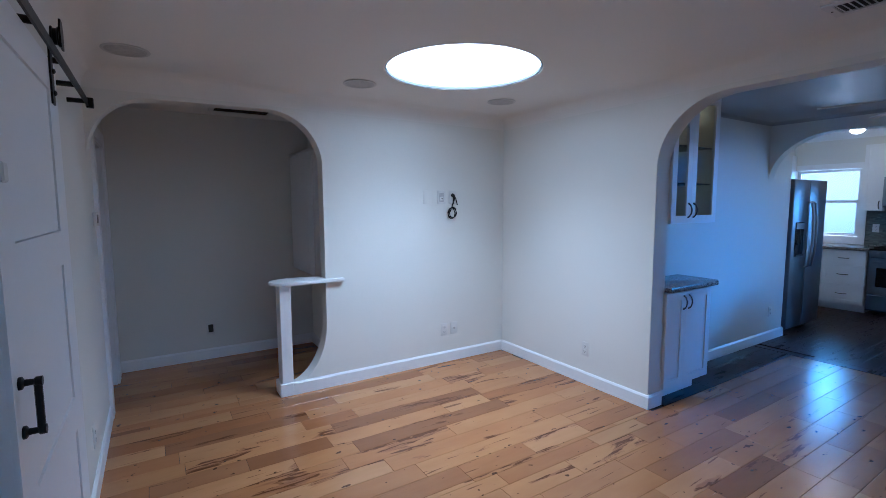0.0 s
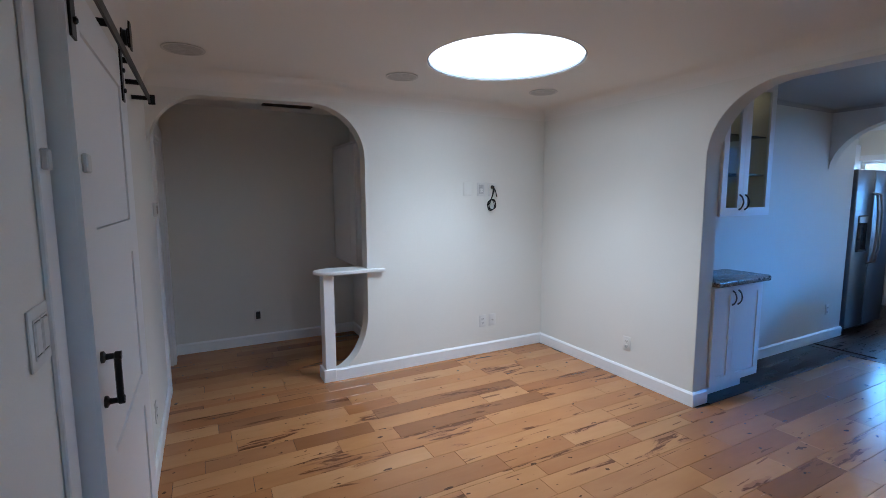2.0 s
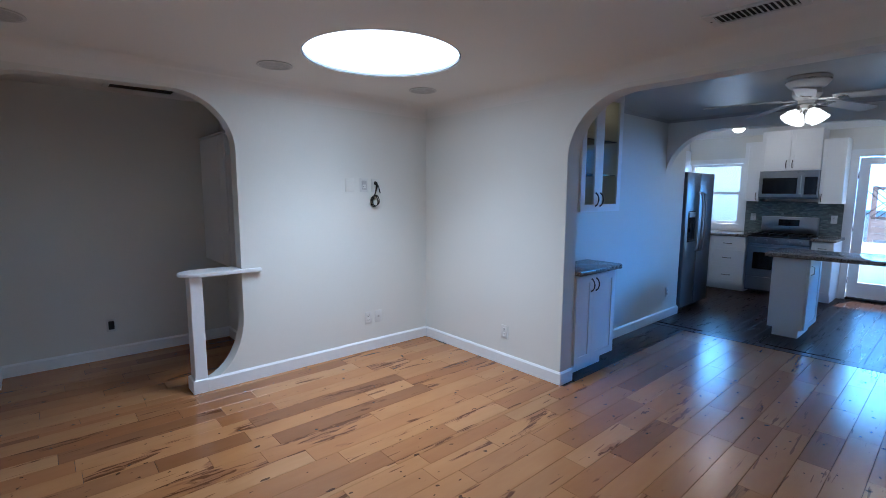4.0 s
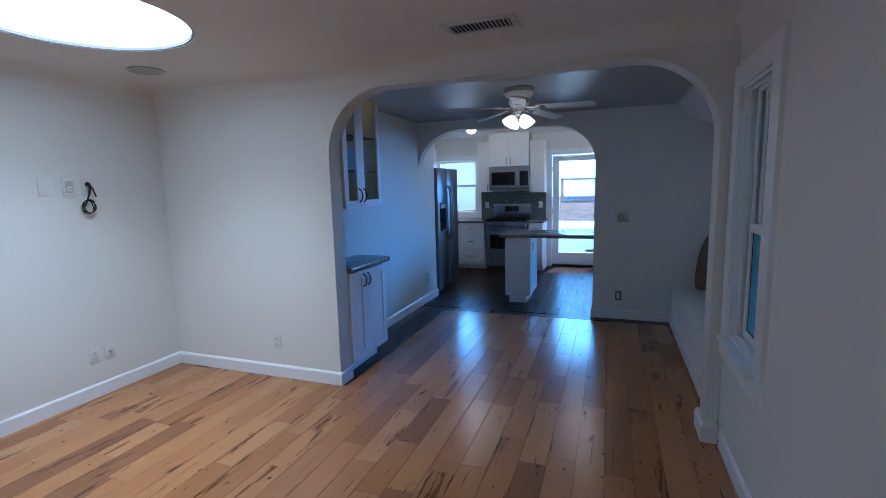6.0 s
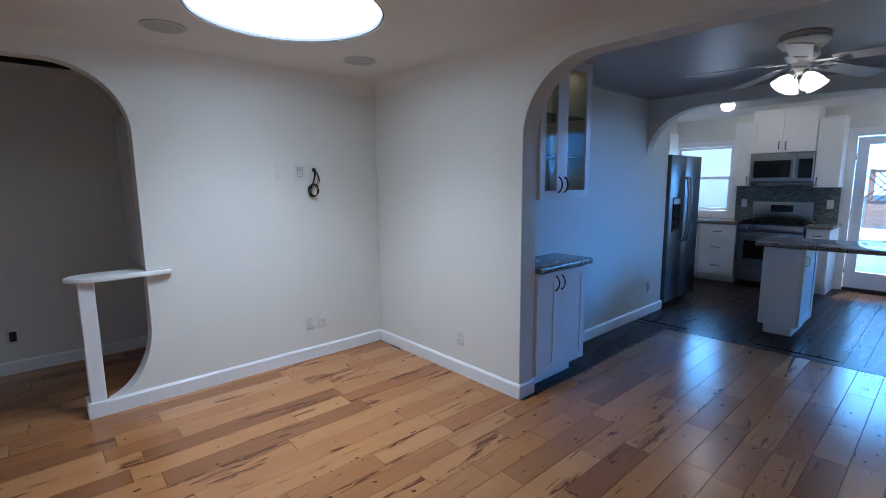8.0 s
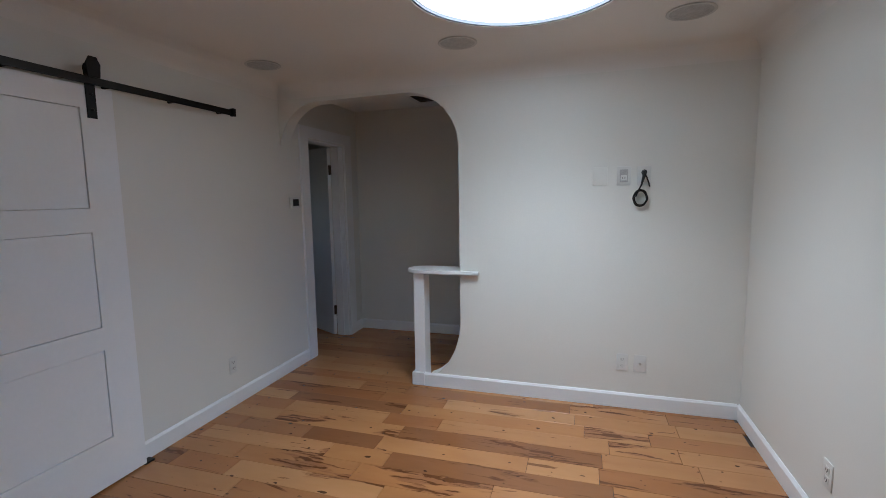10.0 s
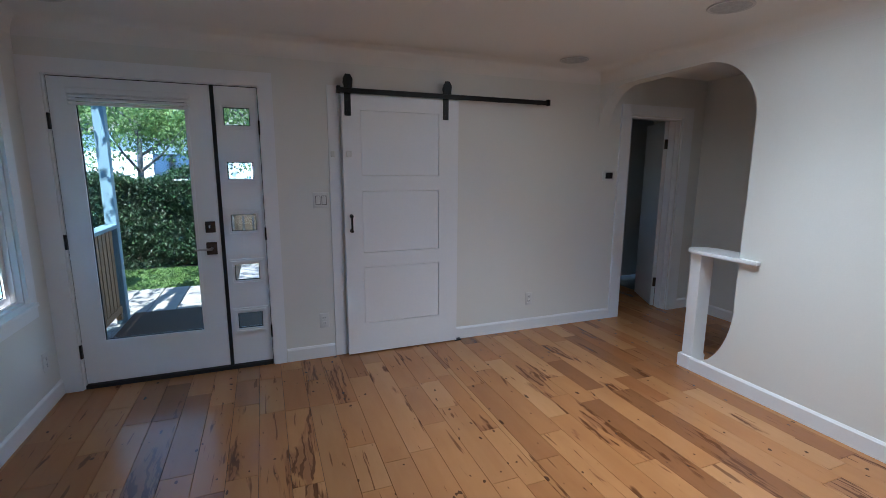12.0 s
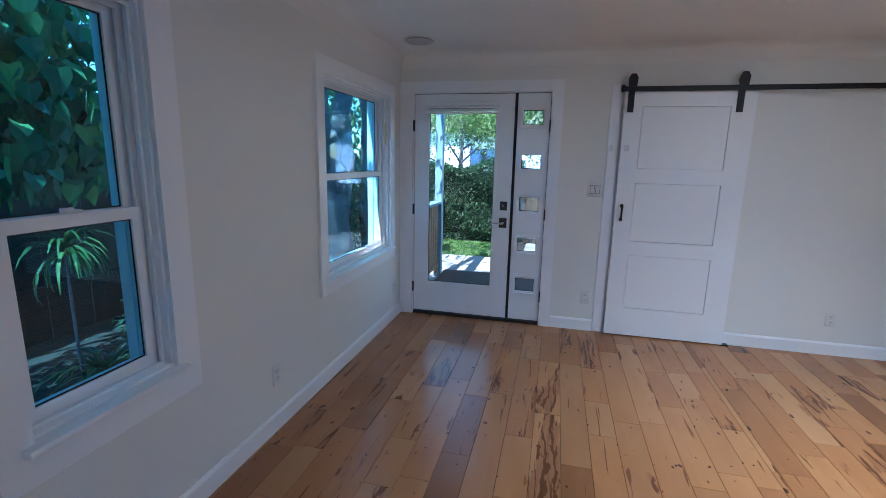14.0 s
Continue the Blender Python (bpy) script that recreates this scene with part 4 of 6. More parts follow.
for z in (1.695, 1.98):
    sg = part("shelf", B(ux0 + 0.022, CY + 0.05, z, ux1 - 0.022, DN - 0.015, z + 0.006), CAB_GLASS, uc, "clear glass shelf")
    sg.visible_shadow = False
    part("edge", B(ux0 + 0.022, CY + 0.047, z - 0.003, ux1 - 0.022, CY + 0.05, z + 0.008), SHELF_GLASS, sg)
for i, (lx, lw) in enumerate(LEAVES):
    leaf_on(uc, "door", lw, uz1 - uz0 - 0.004, pose(lx - (CX0 + CX1) / 2, CY + 0.02 - 2.75, 0.002), (lw - 0.035 if i == 0 else 0.035, 0.10), glass=True)
pk = part("puck_light", lathe(bmesh.new(), [(0.024, -0.016), (0.027, -0.016), (0.03, 0), (0, 0)], (ux1 - 0.12, 2.75, uz1 - 0.019), 20), NICKEL, uc, "small nickel puck light")
part("lens", lathe(bmesh.new(), [(0, -0.0155), (0.0238, -0.0150), (0.0238, -0.006), (0, -0.006)], (ux1 - 0.12, 2.75, uz1 - 0.019), 20), glow("warm_puck", (1.0, 0.80, 0.52), 3.0), pk)

# ---- ceiling fan ----
FX, FY = 4.60, 1.39
FANP = plain("fan_white", (0.60, 0.59, 0.56), 0.35, vary=0.04, coarse=5)
fan = thing("ceiling_fan", (FX, FY, CEIL_D), "white flush-mount ceiling fan with five blades and lit glass shades", "ceiling fan")
part("canopy", lathe(bmesh.new(), [(0.122, 0), (0.134, -0.008), (0.134, -0.04), (0.127, -0.05), (0.12, -0.058), (0.105, -0.075), (0.088, -0.083), (0, -0.083)], (FX, FY, CEIL_D), 40), FANP, fan)
part("band", lathe(bmesh.new(), [(0.135, -0.026), (0.137, -0.029), (0.137, -0.036), (0.135, -0.039)], (FX, FY, CEIL_D), 40), NICKEL, fan)
part("motor", lathe(bmesh.new(), [(0.06, -0.118), (0.085, -0.125), (0.09, -0.16), (0.075, -0.185), (0.05, -0.20), (0.045, -0.225), (0.055, -0.235), (0.05, -0.26), (0, -0.262)], (FX, FY, CEIL), 32), FANP, fan)
BLADE_T = plain("fan_blade_white", (0.72, 0.71, 0.69), 0.45, vary=0.05, coarse=5)
for i in range(5):
    ang = 46 + 72 * i
    bl = [(0.16, -0.045), (0.20, -0.055), (0.62, -0.062), (0.65, -0.047), (0.66, 0), (0.65, 0.047), (0.62, 0.062), (0.20, 0.055), (0.16, 0.045)]
    bm = prism(bmesh.new(), bl, "z", -0.004, 0.004)
    bm.transform(pose(FX, FY, CEIL - 0.190, 0, 0, ang) @ pose(0, 0, 0, -10, 3, 0))
    b = part("blade", bm, BLADE_T, fan)
    bm = bmesh.new()
    box(bm, 0.07, -0.014, -0.012, 0.19, 0.014, -0.005, bev=0.003)
    box(bm, 0.18, -0.035, -0.010, 0.24, 0.035, -0.004, bev=0.003)
    bm.transform(pose(FX, FY, CEIL - 0.190, 0, 0, ang) @ pose(0, 0, 0, -10, 3, 0))
    part("blade_iron", bm, NICKEL, b)
for i in range(4):
    a = radians(45 + 90 * i)
    m = pose(FX + 0.05 * math.cos(a), FY + 0.05 * math.sin(a), CEIL - 0.262, 0, 0, math.degrees(a)) @ pose(0, 0, 0, 0, -38, 0)
    arm = part("lamp_arm", lathe(bmesh.new(), [(0.018, 0.02), (0.018, -0.02), (0.014, -0.025), (0, -0.025)], (0, 0, 0), 14, m), NICKEL, fan)
    part("shade", lathe(bmesh.new(), [(0.020, -0.018), (0.030, -0.03), (0.046, -0.055), (0.055, -0.085), (0.062, -0.098), (0.058, -0.098), (0.05, -0.084), (0.028, -0.034), (0.0, -0.03)], (0, 0, 0), 24, m), FROST, arm, "lit frosted tulip glass shade")
part("pull_chain", tube(bmesh.new(), [(FX, FY, CEIL - 0.26), (FX + 0.004, FY, CEIL - 0.33), (FX, FY, CEIL - 0.385)], 0.0018, 6), NICKEL, fan)

# ---- kitchen ----
KF = 8.66   # fronts of the base cabinets


def kitchen_unit(name, label, y_hi, y_lo, z0, z1, xf, leaves, category="cabinet", toe=True):
    """A cabinet on the far kitchen wall; leaves: (name, x, z, w, h, handle), x counted from its left end."""
    w = y_hi - y_lo
    t = thing(name, (xf, y_hi, 0 if toe else z0), label, category, rz=-90)
    zb = 0 if toe else z0
    d = KX - 0.004 - xf
    part("body", B(0.001, 0.0, z0 - zb, w - 0.001, d, z1 - zb), CABINET, t, local=True)
    if toe:
        part("toe_kick", B(0.001, 0.06, 0, w - 0.001, d, z0), CABINET, t, local=True)
    for nm, x, z, lw, lh, hd_ in leaves:
        leaf_on(t, nm, lw, lh, pose(x, -0.0005, z - zb), hd_, rail=min(0.05, lh * 0.28, lw * 0.3))
    return t


kitchen_unit("drawer_cabinet", "white shaker cabinet with three drawers", 3.30, 2.80, 0.10, 0.872, KF, [("drawer", 0.006, 0.11, 0.488, 0.275, (0.244, 0.14, False, 0.12)), ("drawer", 0.006, 0.39, 0.488, 0.265, (0.244, 0.135, False, 0.12)), ("drawer", 0.006, 0.66, 0.488, 0.205, (0.244, 0.10, False, 0.12))])
kitchen_unit("base_cabinet", "white shaker corner base cabinet", 3.96, 3.305, 0.10, 0.872, KF, [("door", 0.34, 0.11, 0.31, 0.755, (0.27, 0.65))])
kitchen_unit("base_cabinet", "narrow white shaker base cabinet beside the range", 1.985, 1.735, 0.10, 0.872, KF, [("drawer", 0.005, 0.70, 0.24, 0.165, (0.12, 0.08, False, 0.09)), ("door", 0.005, 0.11, 0.24, 0.58, (0.04, 0.50))])
UF = 8.97
kitchen_unit("wall_cabinet", "tall narrow white shaker wall cabinet", 2.995, 2.765, 1.43, 2.36, UF, [("door", 0.003, 1.432, 0.224, 0.925, (0.19, 0.08))], toe=False)
kitchen_unit("wall_cabinet", "white two-door wall cabinet over the microwave", 2.762, 2.018, 1.90, 2.50, UF - 0.05, [("door", 0.003, 1.902, 0.367, 0.595, (0.33, 0.09)), ("door", 0.374, 1.902, 0.367, 0.595, (0.035, 0.09))], toe=False)
kitchen_unit("wall_cabinet", "tall narrow white shaker wall cabinet", 2.015, 1.745, 1.41, 2.34, UF, [("door", 0.003, 1.412, 0.264, 0.925, (0.03, 0.08))], toe=False)
solo("countertop", B(KF - 0.035, 2.782, 0.874, KX - 0.004, 3.965, 0.914, bev=0.008), GRANITE, "dark granite kitchen countertop", "countertop")
solo("countertop", B(KF - 0.035, 1.71, 0.874, KX - 0.004, 1.998, 0.914, bev=0.008), GRANITE, "short dark granite countertop beside the range", "countertop")
kitchen_unit("wall_cabinet", "white wall cabinet past the window", 4.0 - 0.025, 3.965 - 0.02, 1.45, 2.3, 8.95, [], toe=False)

# mosaic backsplash
bs = structure("backsplash", B(KX - 0.006, 1.74, 0.915, KX - 0.001, 3.02, 1.43), plain("mosaic_grout", (0.16, 0.17, 0.16), 0.7), "grey-green glass mosaic backsplash")


def mosaic():
    m, t, n, l, p = nodes_of("glass_mosaic")
    info = n.new("ShaderNodeNewGeometry")
    l.new(ramp(t, info.outputs["Random Per Island"], [(0.0, (0.10, 0.13, 0.12)), (0.35, (0.20, 0.23, 0.21)), (0.7, (0.14, 0.15, 0.14)), (1.0, (0.30, 0.32, 0.29))]), p.inputs["Base Color"])
    p.inputs["Roughness"].default_value = 0.15
    return m


vs, fs, rg = [], [], random.Random(2)
z = 0.918
while z < 1.425:
    y = 1.742 - rg.random() * 0.04
    while y < 3.015:
        w = rg.choice((0.03, 0.045, 0.06))
        a, b = max(y, 1.742), min(y + w - 0.002, 3.018)
        y += w
        if b - a > 0.005:
            k = len(vs)
            x = KX - 0.0085 - rg.random() * 0.0012
            vs += [(x, a, z), (x, b, z), (x, b, z + 0.013), (x, a, z + 0.013), (KX - 0.006, a, z), (KX - 0.006, b, z), (KX - 0.006, b, z + 0.013), (KX - 0.006, a, z + 0.013)]
            fs += [(k, k + 3, k + 2, k + 1), (k, k + 1, k + 5, k + 4), (k + 2, k + 3, k + 7, k + 6), (k, k + 4, k + 7, k + 3), (k + 1, k + 2, k + 6, k + 5)]
    z += 0.015
me = bpy.data.meshes.new("mosaic")
me.from_pydata(vs, [], fs)
me.materials.append(mosaic())
mo = new("mosaic_tiles", me)
mo.parent = bs
tagged(mo, "small glass mosaic strips", kind="stuff")
for y in (2.90, 1.86):
    outlet((KX - 0.010, y, 1.17), -90, label="white outlet on the mosaic backsplash")

# range
RY0, RY1, RX = 2.005, 2.775, 8.62
rg_ = thing("range", (RX, (RY0 + RY1) / 2, 0), "stainless steel gas range with black oven window", "stove")
part("body", B(RX + 0.03, RY0, 0.06, KX - 0.012, RY1, 0.895), STEEL_DARK, rg_)
od = part("oven_door", B(RX, RY0 + 0.005, 0.29, RX + 0.03, RY1 - 0.005, 0.79, bev=0.004), STEEL, rg_)
part("window", B(RX - 0.003, RY0 + 0.09, 0.40, RX, RY1 - 0.09, 0.66), BLACK_GLASS, od, "black oven glass")
part("handle", tube(bmesh.new(), [(RX, RY0 + 0.06, 0.745), (RX - 0.045, RY0 + 0.06, 0.745), (RX - 0.05, RY0 + 0.08, 0.745), (RX - 0.05, RY1 - 0.08, 0.745), (RX - 0.045, RY1 - 0.06, 0.745), (RX, RY1 - 0.06, 0.745)], 0.011, 10), STEEL, od)
part("drawer", B(RX, RY0 + 0.005, 0.08, RX + 0.03, RY1 - 0.005, 0.28, bev=0.004), STEEL, rg_)
cpn = part("control_panel", B(RX - 0.01, RY0 + 0.003, 0.80, RX + 0.05, RY1 - 0.003, 0.89, bev=0.008, seg=2), STEEL, rg_)
for i in range(5):
    part("knob", lathe(bmesh.new(), [(0.024, 0), (0.022, 0.02), (0.018, 0.03), (0, 0.03)], (RX - 0.01, RY0 + 0.10 + i * 0.1425, 0.845), 18, pose(0, 0, 0, 0, -90)), STEEL, cpn)
part("cooktop", B(RX + 0.01, RY0 + 0.003, 0.895, KX - 0.10, RY1 - 0.003, 0.918, bev=0.004), BLACK_GLASS, rg_)
for i in range(3):
    bm = bmesh.new()
    ya, yb = RY0 + 0.03 + i * 0.24, RY0 + 0.03 + i * 0.24 + 0.225
    for yy in (ya, (ya + yb) / 2 - 0.006, yb - 0.012):
        box(bm, RX + 0.05, yy, 0.925, KX - 0.14, yy + 0.012, 0.945)
    for xx in (RX + 0.05, RX + 0.2, RX + 0.35, KX - 0.152):
        box(bm, xx, ya, 0.9175, xx + 0.012, yb, 0.944)
    part("grate", bm, BLACK, rg_, "black cast iron grate")
bg = part("backguard", B(KX - 0.10, RY0 + 0.02, 0.918, KX - 0.014, RY1 - 0.02, 1.19, bev=0.012, seg=2), STEEL, rg_)
part("display", B(KX - 0.103, RY0 + 0.25, 1.05, KX - 0.0995, RY1 - 0.25, 1.15), BLACK_GLASS, bg, "black display")

# microwave
MX = 8.91
mw = thing("microwave", (MX, (RY0 + RY1) / 2, 1.475), "stainless over-the-range microwave with black glass", "microwave")
part("body", B(MX + 0.02, RY0 + 0.015, 1.475, KX - 0.012, RY1 - 0.015, 1.895), STEEL_DARK, mw)
md = part("door", grid_wall(bmesh.new(), "x", MX - 0.004, MX + 0.02, RY0 + 0.20, RY1 - 0.015, 1.50, 1.87, [(RY0 + 0.27, RY1 - 0.06, 1.55, 1.79)]), STEEL, mw)
part("window", B(MX + 0.003, RY0 + 0.27, 1.55, MX + 0.018, RY1 - 0.06, 1.79), BLACK_GLASS, md, "black glass")
part("handle", tube(bmesh.new(), [(MX - 0.004, RY0 + 0.225, 1.55), (MX - 0.04, RY0 + 0.225, 1.56), (MX - 0.04, RY0 + 0.225, 1.81), (MX - 0.004, RY0 + 0.225, 1.82)], 0.010, 10), STEEL, md)
part("control_panel", B(MX - 0.004, RY0 + 0.015, 1.50, MX + 0.02, RY0 + 0.197, 1.87, bev=0.003), STEEL, mw)
part("display", B(MX - 0.007, RY0 + 0.03, 1.54, MX - 0.004, RY0 + 0.18, 1.80), BLACK_GLASS, mw)
part("top_vent", B(MX, RY0 + 0.015, 1.872, MX + 0.02, RY1 - 0.015, 1.895), STEEL, mw)

# fridge
fx0, fx1, fyf = 6.505, 7.415, 2.90
fr_ = thing("refrigerator", ((fx0 + fx1) / 2, 3.25, 0), "dark stainless side-by-side refrigerator with door dispenser", "refrigerator")
part("body", B(fx0 + 0.005, fyf + 0.075, 0.02, fx1 - 0.005, 3.72, 1.80, bev=0.006), plain("fridge_side", (0.07, 0.07, 0.075), 0.5, vary=0.08), fr_)
part("kick_grille", B(fx0 + 0.02, fyf + 0.10, 0.0, fx1 - 0.02, fyf + 0.13, 0.07), SLOT, fr_)
xm = fx0 + 0.42
fl = part("freezer_door", B(fx0, fyf, 0.07, xm - 0.003, fyf + 0.07, 1.815, bev=0.012, seg=3), STEEL_DARK, fr_)
frd = part("fridge_door", B(xm + 0.003, fyf, 0.07, fx1, fyf + 0.07, 1.815, bev=0.012, seg=3), STEEL_DARK, fr_)
part("dispenser", B(fx0 + 0.09, fyf - 0.004, 0.92, fx0 + 0.31, fyf - 0.0005, 1.32, bev=0.001), BLACK_GLASS, fl, "black water dispenser")
part("dispenser_tray", B(fx0 + 0.10, fyf - 0.02, 0.925, fx0 + 0.30, fyf - 0.004, 0.945, bev=0.003), SLOT, fl)
part("dispenser_panel", B(fx0 + 0.10, fyf - 0.012, 1.24, fx0 + 0.30, fyf - 0.004, 1.31, bev=0.003), STEEL, fl)
for door_, x in ((fl, xm - 0.045), (frd, xm + 0.045)):
    part("handle", tube(bmesh.new(), [(x, fyf, 0.78), (x, fyf - 0.045, 0.80), (x, fyf - 0.066, 0.95), (x, fyf - 0.072, 1.16), (x, fyf - 0.066, 1.38), (x, fyf - 0.045, 1.54), (x, fyf, 1.56)], 0.013, 10), STEEL, door_, "long bowed steel handle")

# peninsula
PX0, PY0, PY1 = 6.33, 1.57, 1.90
pn = thing("peninsula_cabinet", (PX0 + 0.2, (PY0 + PY1) / 2, 0), "white end cabinet carrying the granite breakfast bar", "cabinet")
part("body", B(PX0, PY0 + 0.02, 0.10, PX0 + 0.58, PY1, 0.872, bev=0.002), CABINET, pn)
part("toe_kick", B(PX0 + 0.05, PY0 + 0.06, 0.0, PX0 + 0.55, PY1 - 0.04, 0.10), CABINET, pn)
bm = shaker(bmesh.new(), 0.57, 0.755, 0.02, 0.06)
bm.transform(pose(PX0 + 0.005, PY0 + 0.0195, 0.11))
pd = part("door", bm, CABINET, pn)
part("handle", tube(bmesh.new(), [(PX0 + 0.06, PY0, 0.70), (PX0 + 0.06, PY0 - 0.028, 0.715), (PX0 + 0.06, PY0 - 0.028, 0.785), (PX0 + 0.06, PY0, 0.80)], 0.005, 8), NICKEL, pd)
part("end_panel", B(PX0 - 0.006, PY0 + 0.022, 0.102, PX0 - 0.0005, PY1 - 0.002, 0.870), CABINET, pn)
pt = [(6.26, -0.60), (6.26, 1.93)] + arc(6.30, 1.93, 0.04, 0.04, 180, 90, 5) + [(6.92, 1.97), (6.96, 1.93), (6.96, -0.60)]
solo("breakfast_bar", prism(bmesh.new(), pt, "z", 0.875, 0.915, bev=0.010), GRANITE, "long polished dark granite breakfast bar", "countertop")
pb = thing("base_cabinet", (6.6, -0.3, 0), "white base cabinet under the breakfast bar", "cabinet")
part("body", B(6.33, -0.615, 0.10, 6.90, 0.25, 0.872), CABINET, pb)
part("toe_kick", B(6.38, -0.615, 0.0, 6.86, 0.21, 0.10), CABINET, pb)

# kitchen ceiling lights and crown
structure("crown_moulding", prism(bmesh.new(), [(KX - 0.002, 2.50), (KX - 0.018, 2.50), (KX - 0.03, 2.53), (KX - 0.075, 2.58), (KX - 0.085, 2.60), (KX - 0.002, 2.60)], "y", -0.62, 3.975), TRIM, "white crown moulding")
# second globe is unseen, added to light the kitchen
for x, y in ((7.7, 2.74), (7.9, 1.0)):
    gl = thing("globe_light", (x, y, 2.6), "round glowing globe ceiling light", "ceiling light", "kitchen globe lights")
    part("base", lathe(bmesh.new(), [(0, 0), (0.06, 0), (0.06, -0.02), (0.035, -0.035), (0.035, -0.09), (0, -0.09)], (x, y, 2.6), 24), NICKEL, gl)
    part("globe", lathe(bmesh.new(), [(0.03, -0.086), (0.06, -0.105), (0.075, -0.14), (0.07, -0.175), (0.045, -0.205), (0, -0.215)], (x, y, 2.6), 28), GLOBE, gl, "glowing white glass")

# kitchen window and glazed back door
kw = thing("window_4", (KX, 3.52, 1.03), "white double-hung kitchen window over the counter", "window", kind="structure")
part("casing", grid_wall(bmesh.new(), "x", KX - 0.02, KX, 3.02, 3.975, 0.92, 2.14, [(3.105, 3.945, 1.035, 2.055)]), TRIM, kw)
for nm, a, b, xx in (("lower_sash", 1.035, 1.575, KX + 0.03), ("upper_sash", 1.535, 2.055, KX + 0.065)):
    s_ = part(nm, grid_wall(bmesh.new(), "x", xx, xx + 0.03, 3.105, 3.945, a, b, [(3.155, 3.895, a + 0.045, b - 0.04)]), TRIM, kw)
    g = part("pane", B(xx + 0.012, 3.155, a + 0.045, xx + 0.017, 3.895, b - 0.04), GLASS, s_)
    g.visible_shadow = False
kd = thing("door_3", (KX, 1.19, 0), "white back door with a full-height glass pane", "door", kind="structure")
part("casing", grid_wall(bmesh.new(), "x", KX - 0.02, KX, 0.62, 1.76, 0, 2.19, [(0.735, 1.645, -0.01, 2.08)]), TRIM, kd)
kl = part("leaf", grid_wall(bmesh.new(), "x", KX + 0.03, KX + 0.075, 0.735, 1.645, 0.035, 2.075, [(0.86, 1.525, 0.26, 1.97)]), TRIM, kd)
g = part("pane", B(KX + 0.05, 0.86, 0.26, KX + 0.056, 1.525, 1.97), GLASS, kl)
g.visible_shadow = False
part("threshold", B(KX - 0.01, 0.735, -0.005, KX + 0.14, 1.645, 0.03, bev=0.004), RUBBER, kd)
part("knob", lathe(bmesh.new(), [(0, 0), (0.028, 0), (0.026, 0.008), (0.01, 0.012), (0.01, 0.035), (0.026, 0.045), (0.026, 0.06), (0, 0.068)], (KX + 0.03, 0.80, 0.98), 18, pose(0, 0, 0, 0, -90)), NICKEL, kl)
for z in (0.28, 1.05, 1.82):
    part("hinge", B(KX + 0.018, 1.640, z - 0.045, KX + 0.031, 1.652, z + 0.045), BRONZE, kd)

# unseen window, added round the blue fill lamp
k5 = thing("window_5", (8.3, -0.69, 1.45), "unseen kitchen window added to hold the blue fill", "window", kind="structure")
part("frame", grid_wall(bmesh.new(), "y", -0.74, -0.70, 7.501, 9.099, 1.451, 2.449, [(7.55, 8.27, 1.5, 2.40), (8.33, 9.05, 1.5, 2.40)]), TRIM, k5)


# ---- outdoors ----
def leafy(name, color, bright, rough=0.45):
    """Leaf surface with a shade of its own for each leaf and some light coming through."""
    m, t, n, l, p = nodes_of(name)
    g = n.new("ShaderNodeNewGeometry")
    c = ramp(t, g.outputs["Random Per Island"], [(0.0, tuple(x * 0.55 for x in color)), (0.5, color), (1.0, bright)])
    l.new(c, p.inputs["Base Color"])
    p.inputs["Roughness"].default_value = rough
    tr = n.new("ShaderNodeBsdfTranslucent"); l.new(c, tr.inputs[0])
    mx = n.new("ShaderNodeMixShader"); mx.inputs[0].default_value = 0.45
    l.new(p.outputs[0], mx.inputs[1]); l.new(tr.outputs[0], mx.inputs[2]); l.new(mx.outputs[0], n["Material Output"].inputs[0])
    return m


def leaf_mesh(name, centres, size, seed, flat=0.4, lobes=False, spread=0.35):
    """Many small folded leaves round the centres given."""
    rng = np.random.default_rng(seed)
    n = len(centres)
    if lobes:   # heart-shaped
        shape = np.array([(0, 0, 0), (0.42, -0.12, 0.05), (0.5, 0.25, 0.08), (0.22, 0.7, 0.04), (0, 1.0, -0.05), (-0.22, 0.7, 0.04), (-0.5, 0.25, 0.08), (-0.42, -0.12, 0.05)])
        faces = np.array([(0, 1, 2, 3), (0, 3, 4, 5), (0, 5, 6, 7)])
    else:
        shape = np.array([(0, 0, 0), (0.25, 0.45, 0.08), (0, 1.0, 0), (-0.25, 0.45, 0.08)])
        faces = np.array([(0, 1, 2, 3)])
    ang = rng.uniform(0, math.tau, n)
    tilt = rng.normal(0, flat, n) + (1.2 if lobes else 0.6)
    roll = rng.normal(0, 0.5, n)
    sc = size * rng.uniform(1 - spread, 1 + spread, n)
    ca, sa, ct, st, cr, sr = np.cos(ang), np.sin(ang), np.cos(tilt), np.sin(tilt), np.cos(roll), np.sin(roll)
    v = shape[None] * sc[:, None, None]
    x, y, z = v[..., 0], v[..., 1], v[..., 2]
    x, z = x * cr[:, None] + z * sr[:, None], -x * sr[:, None] + z * cr[:, None]
    y, z = y * ct[:, None] + z * st[:, None], -y * st[:, None] + z * ct[:, None]
    x, y = x * ca[:, None] - y * sa[:, None], x * sa[:, None] + y * ca[:, None]
    co = np.stack((x, y, z), -1) + np.asarray(centres)[:, None]
    k = len(shape)
    fa = (faces[None] + (np.arange(n) * k)[:, None, None]).reshape(-1, 4)
    me = bpy.data.meshes.new(name)
    me.from_pydata(co.reshape(-1, 3).tolist(), [], fa.tolist())
    return me


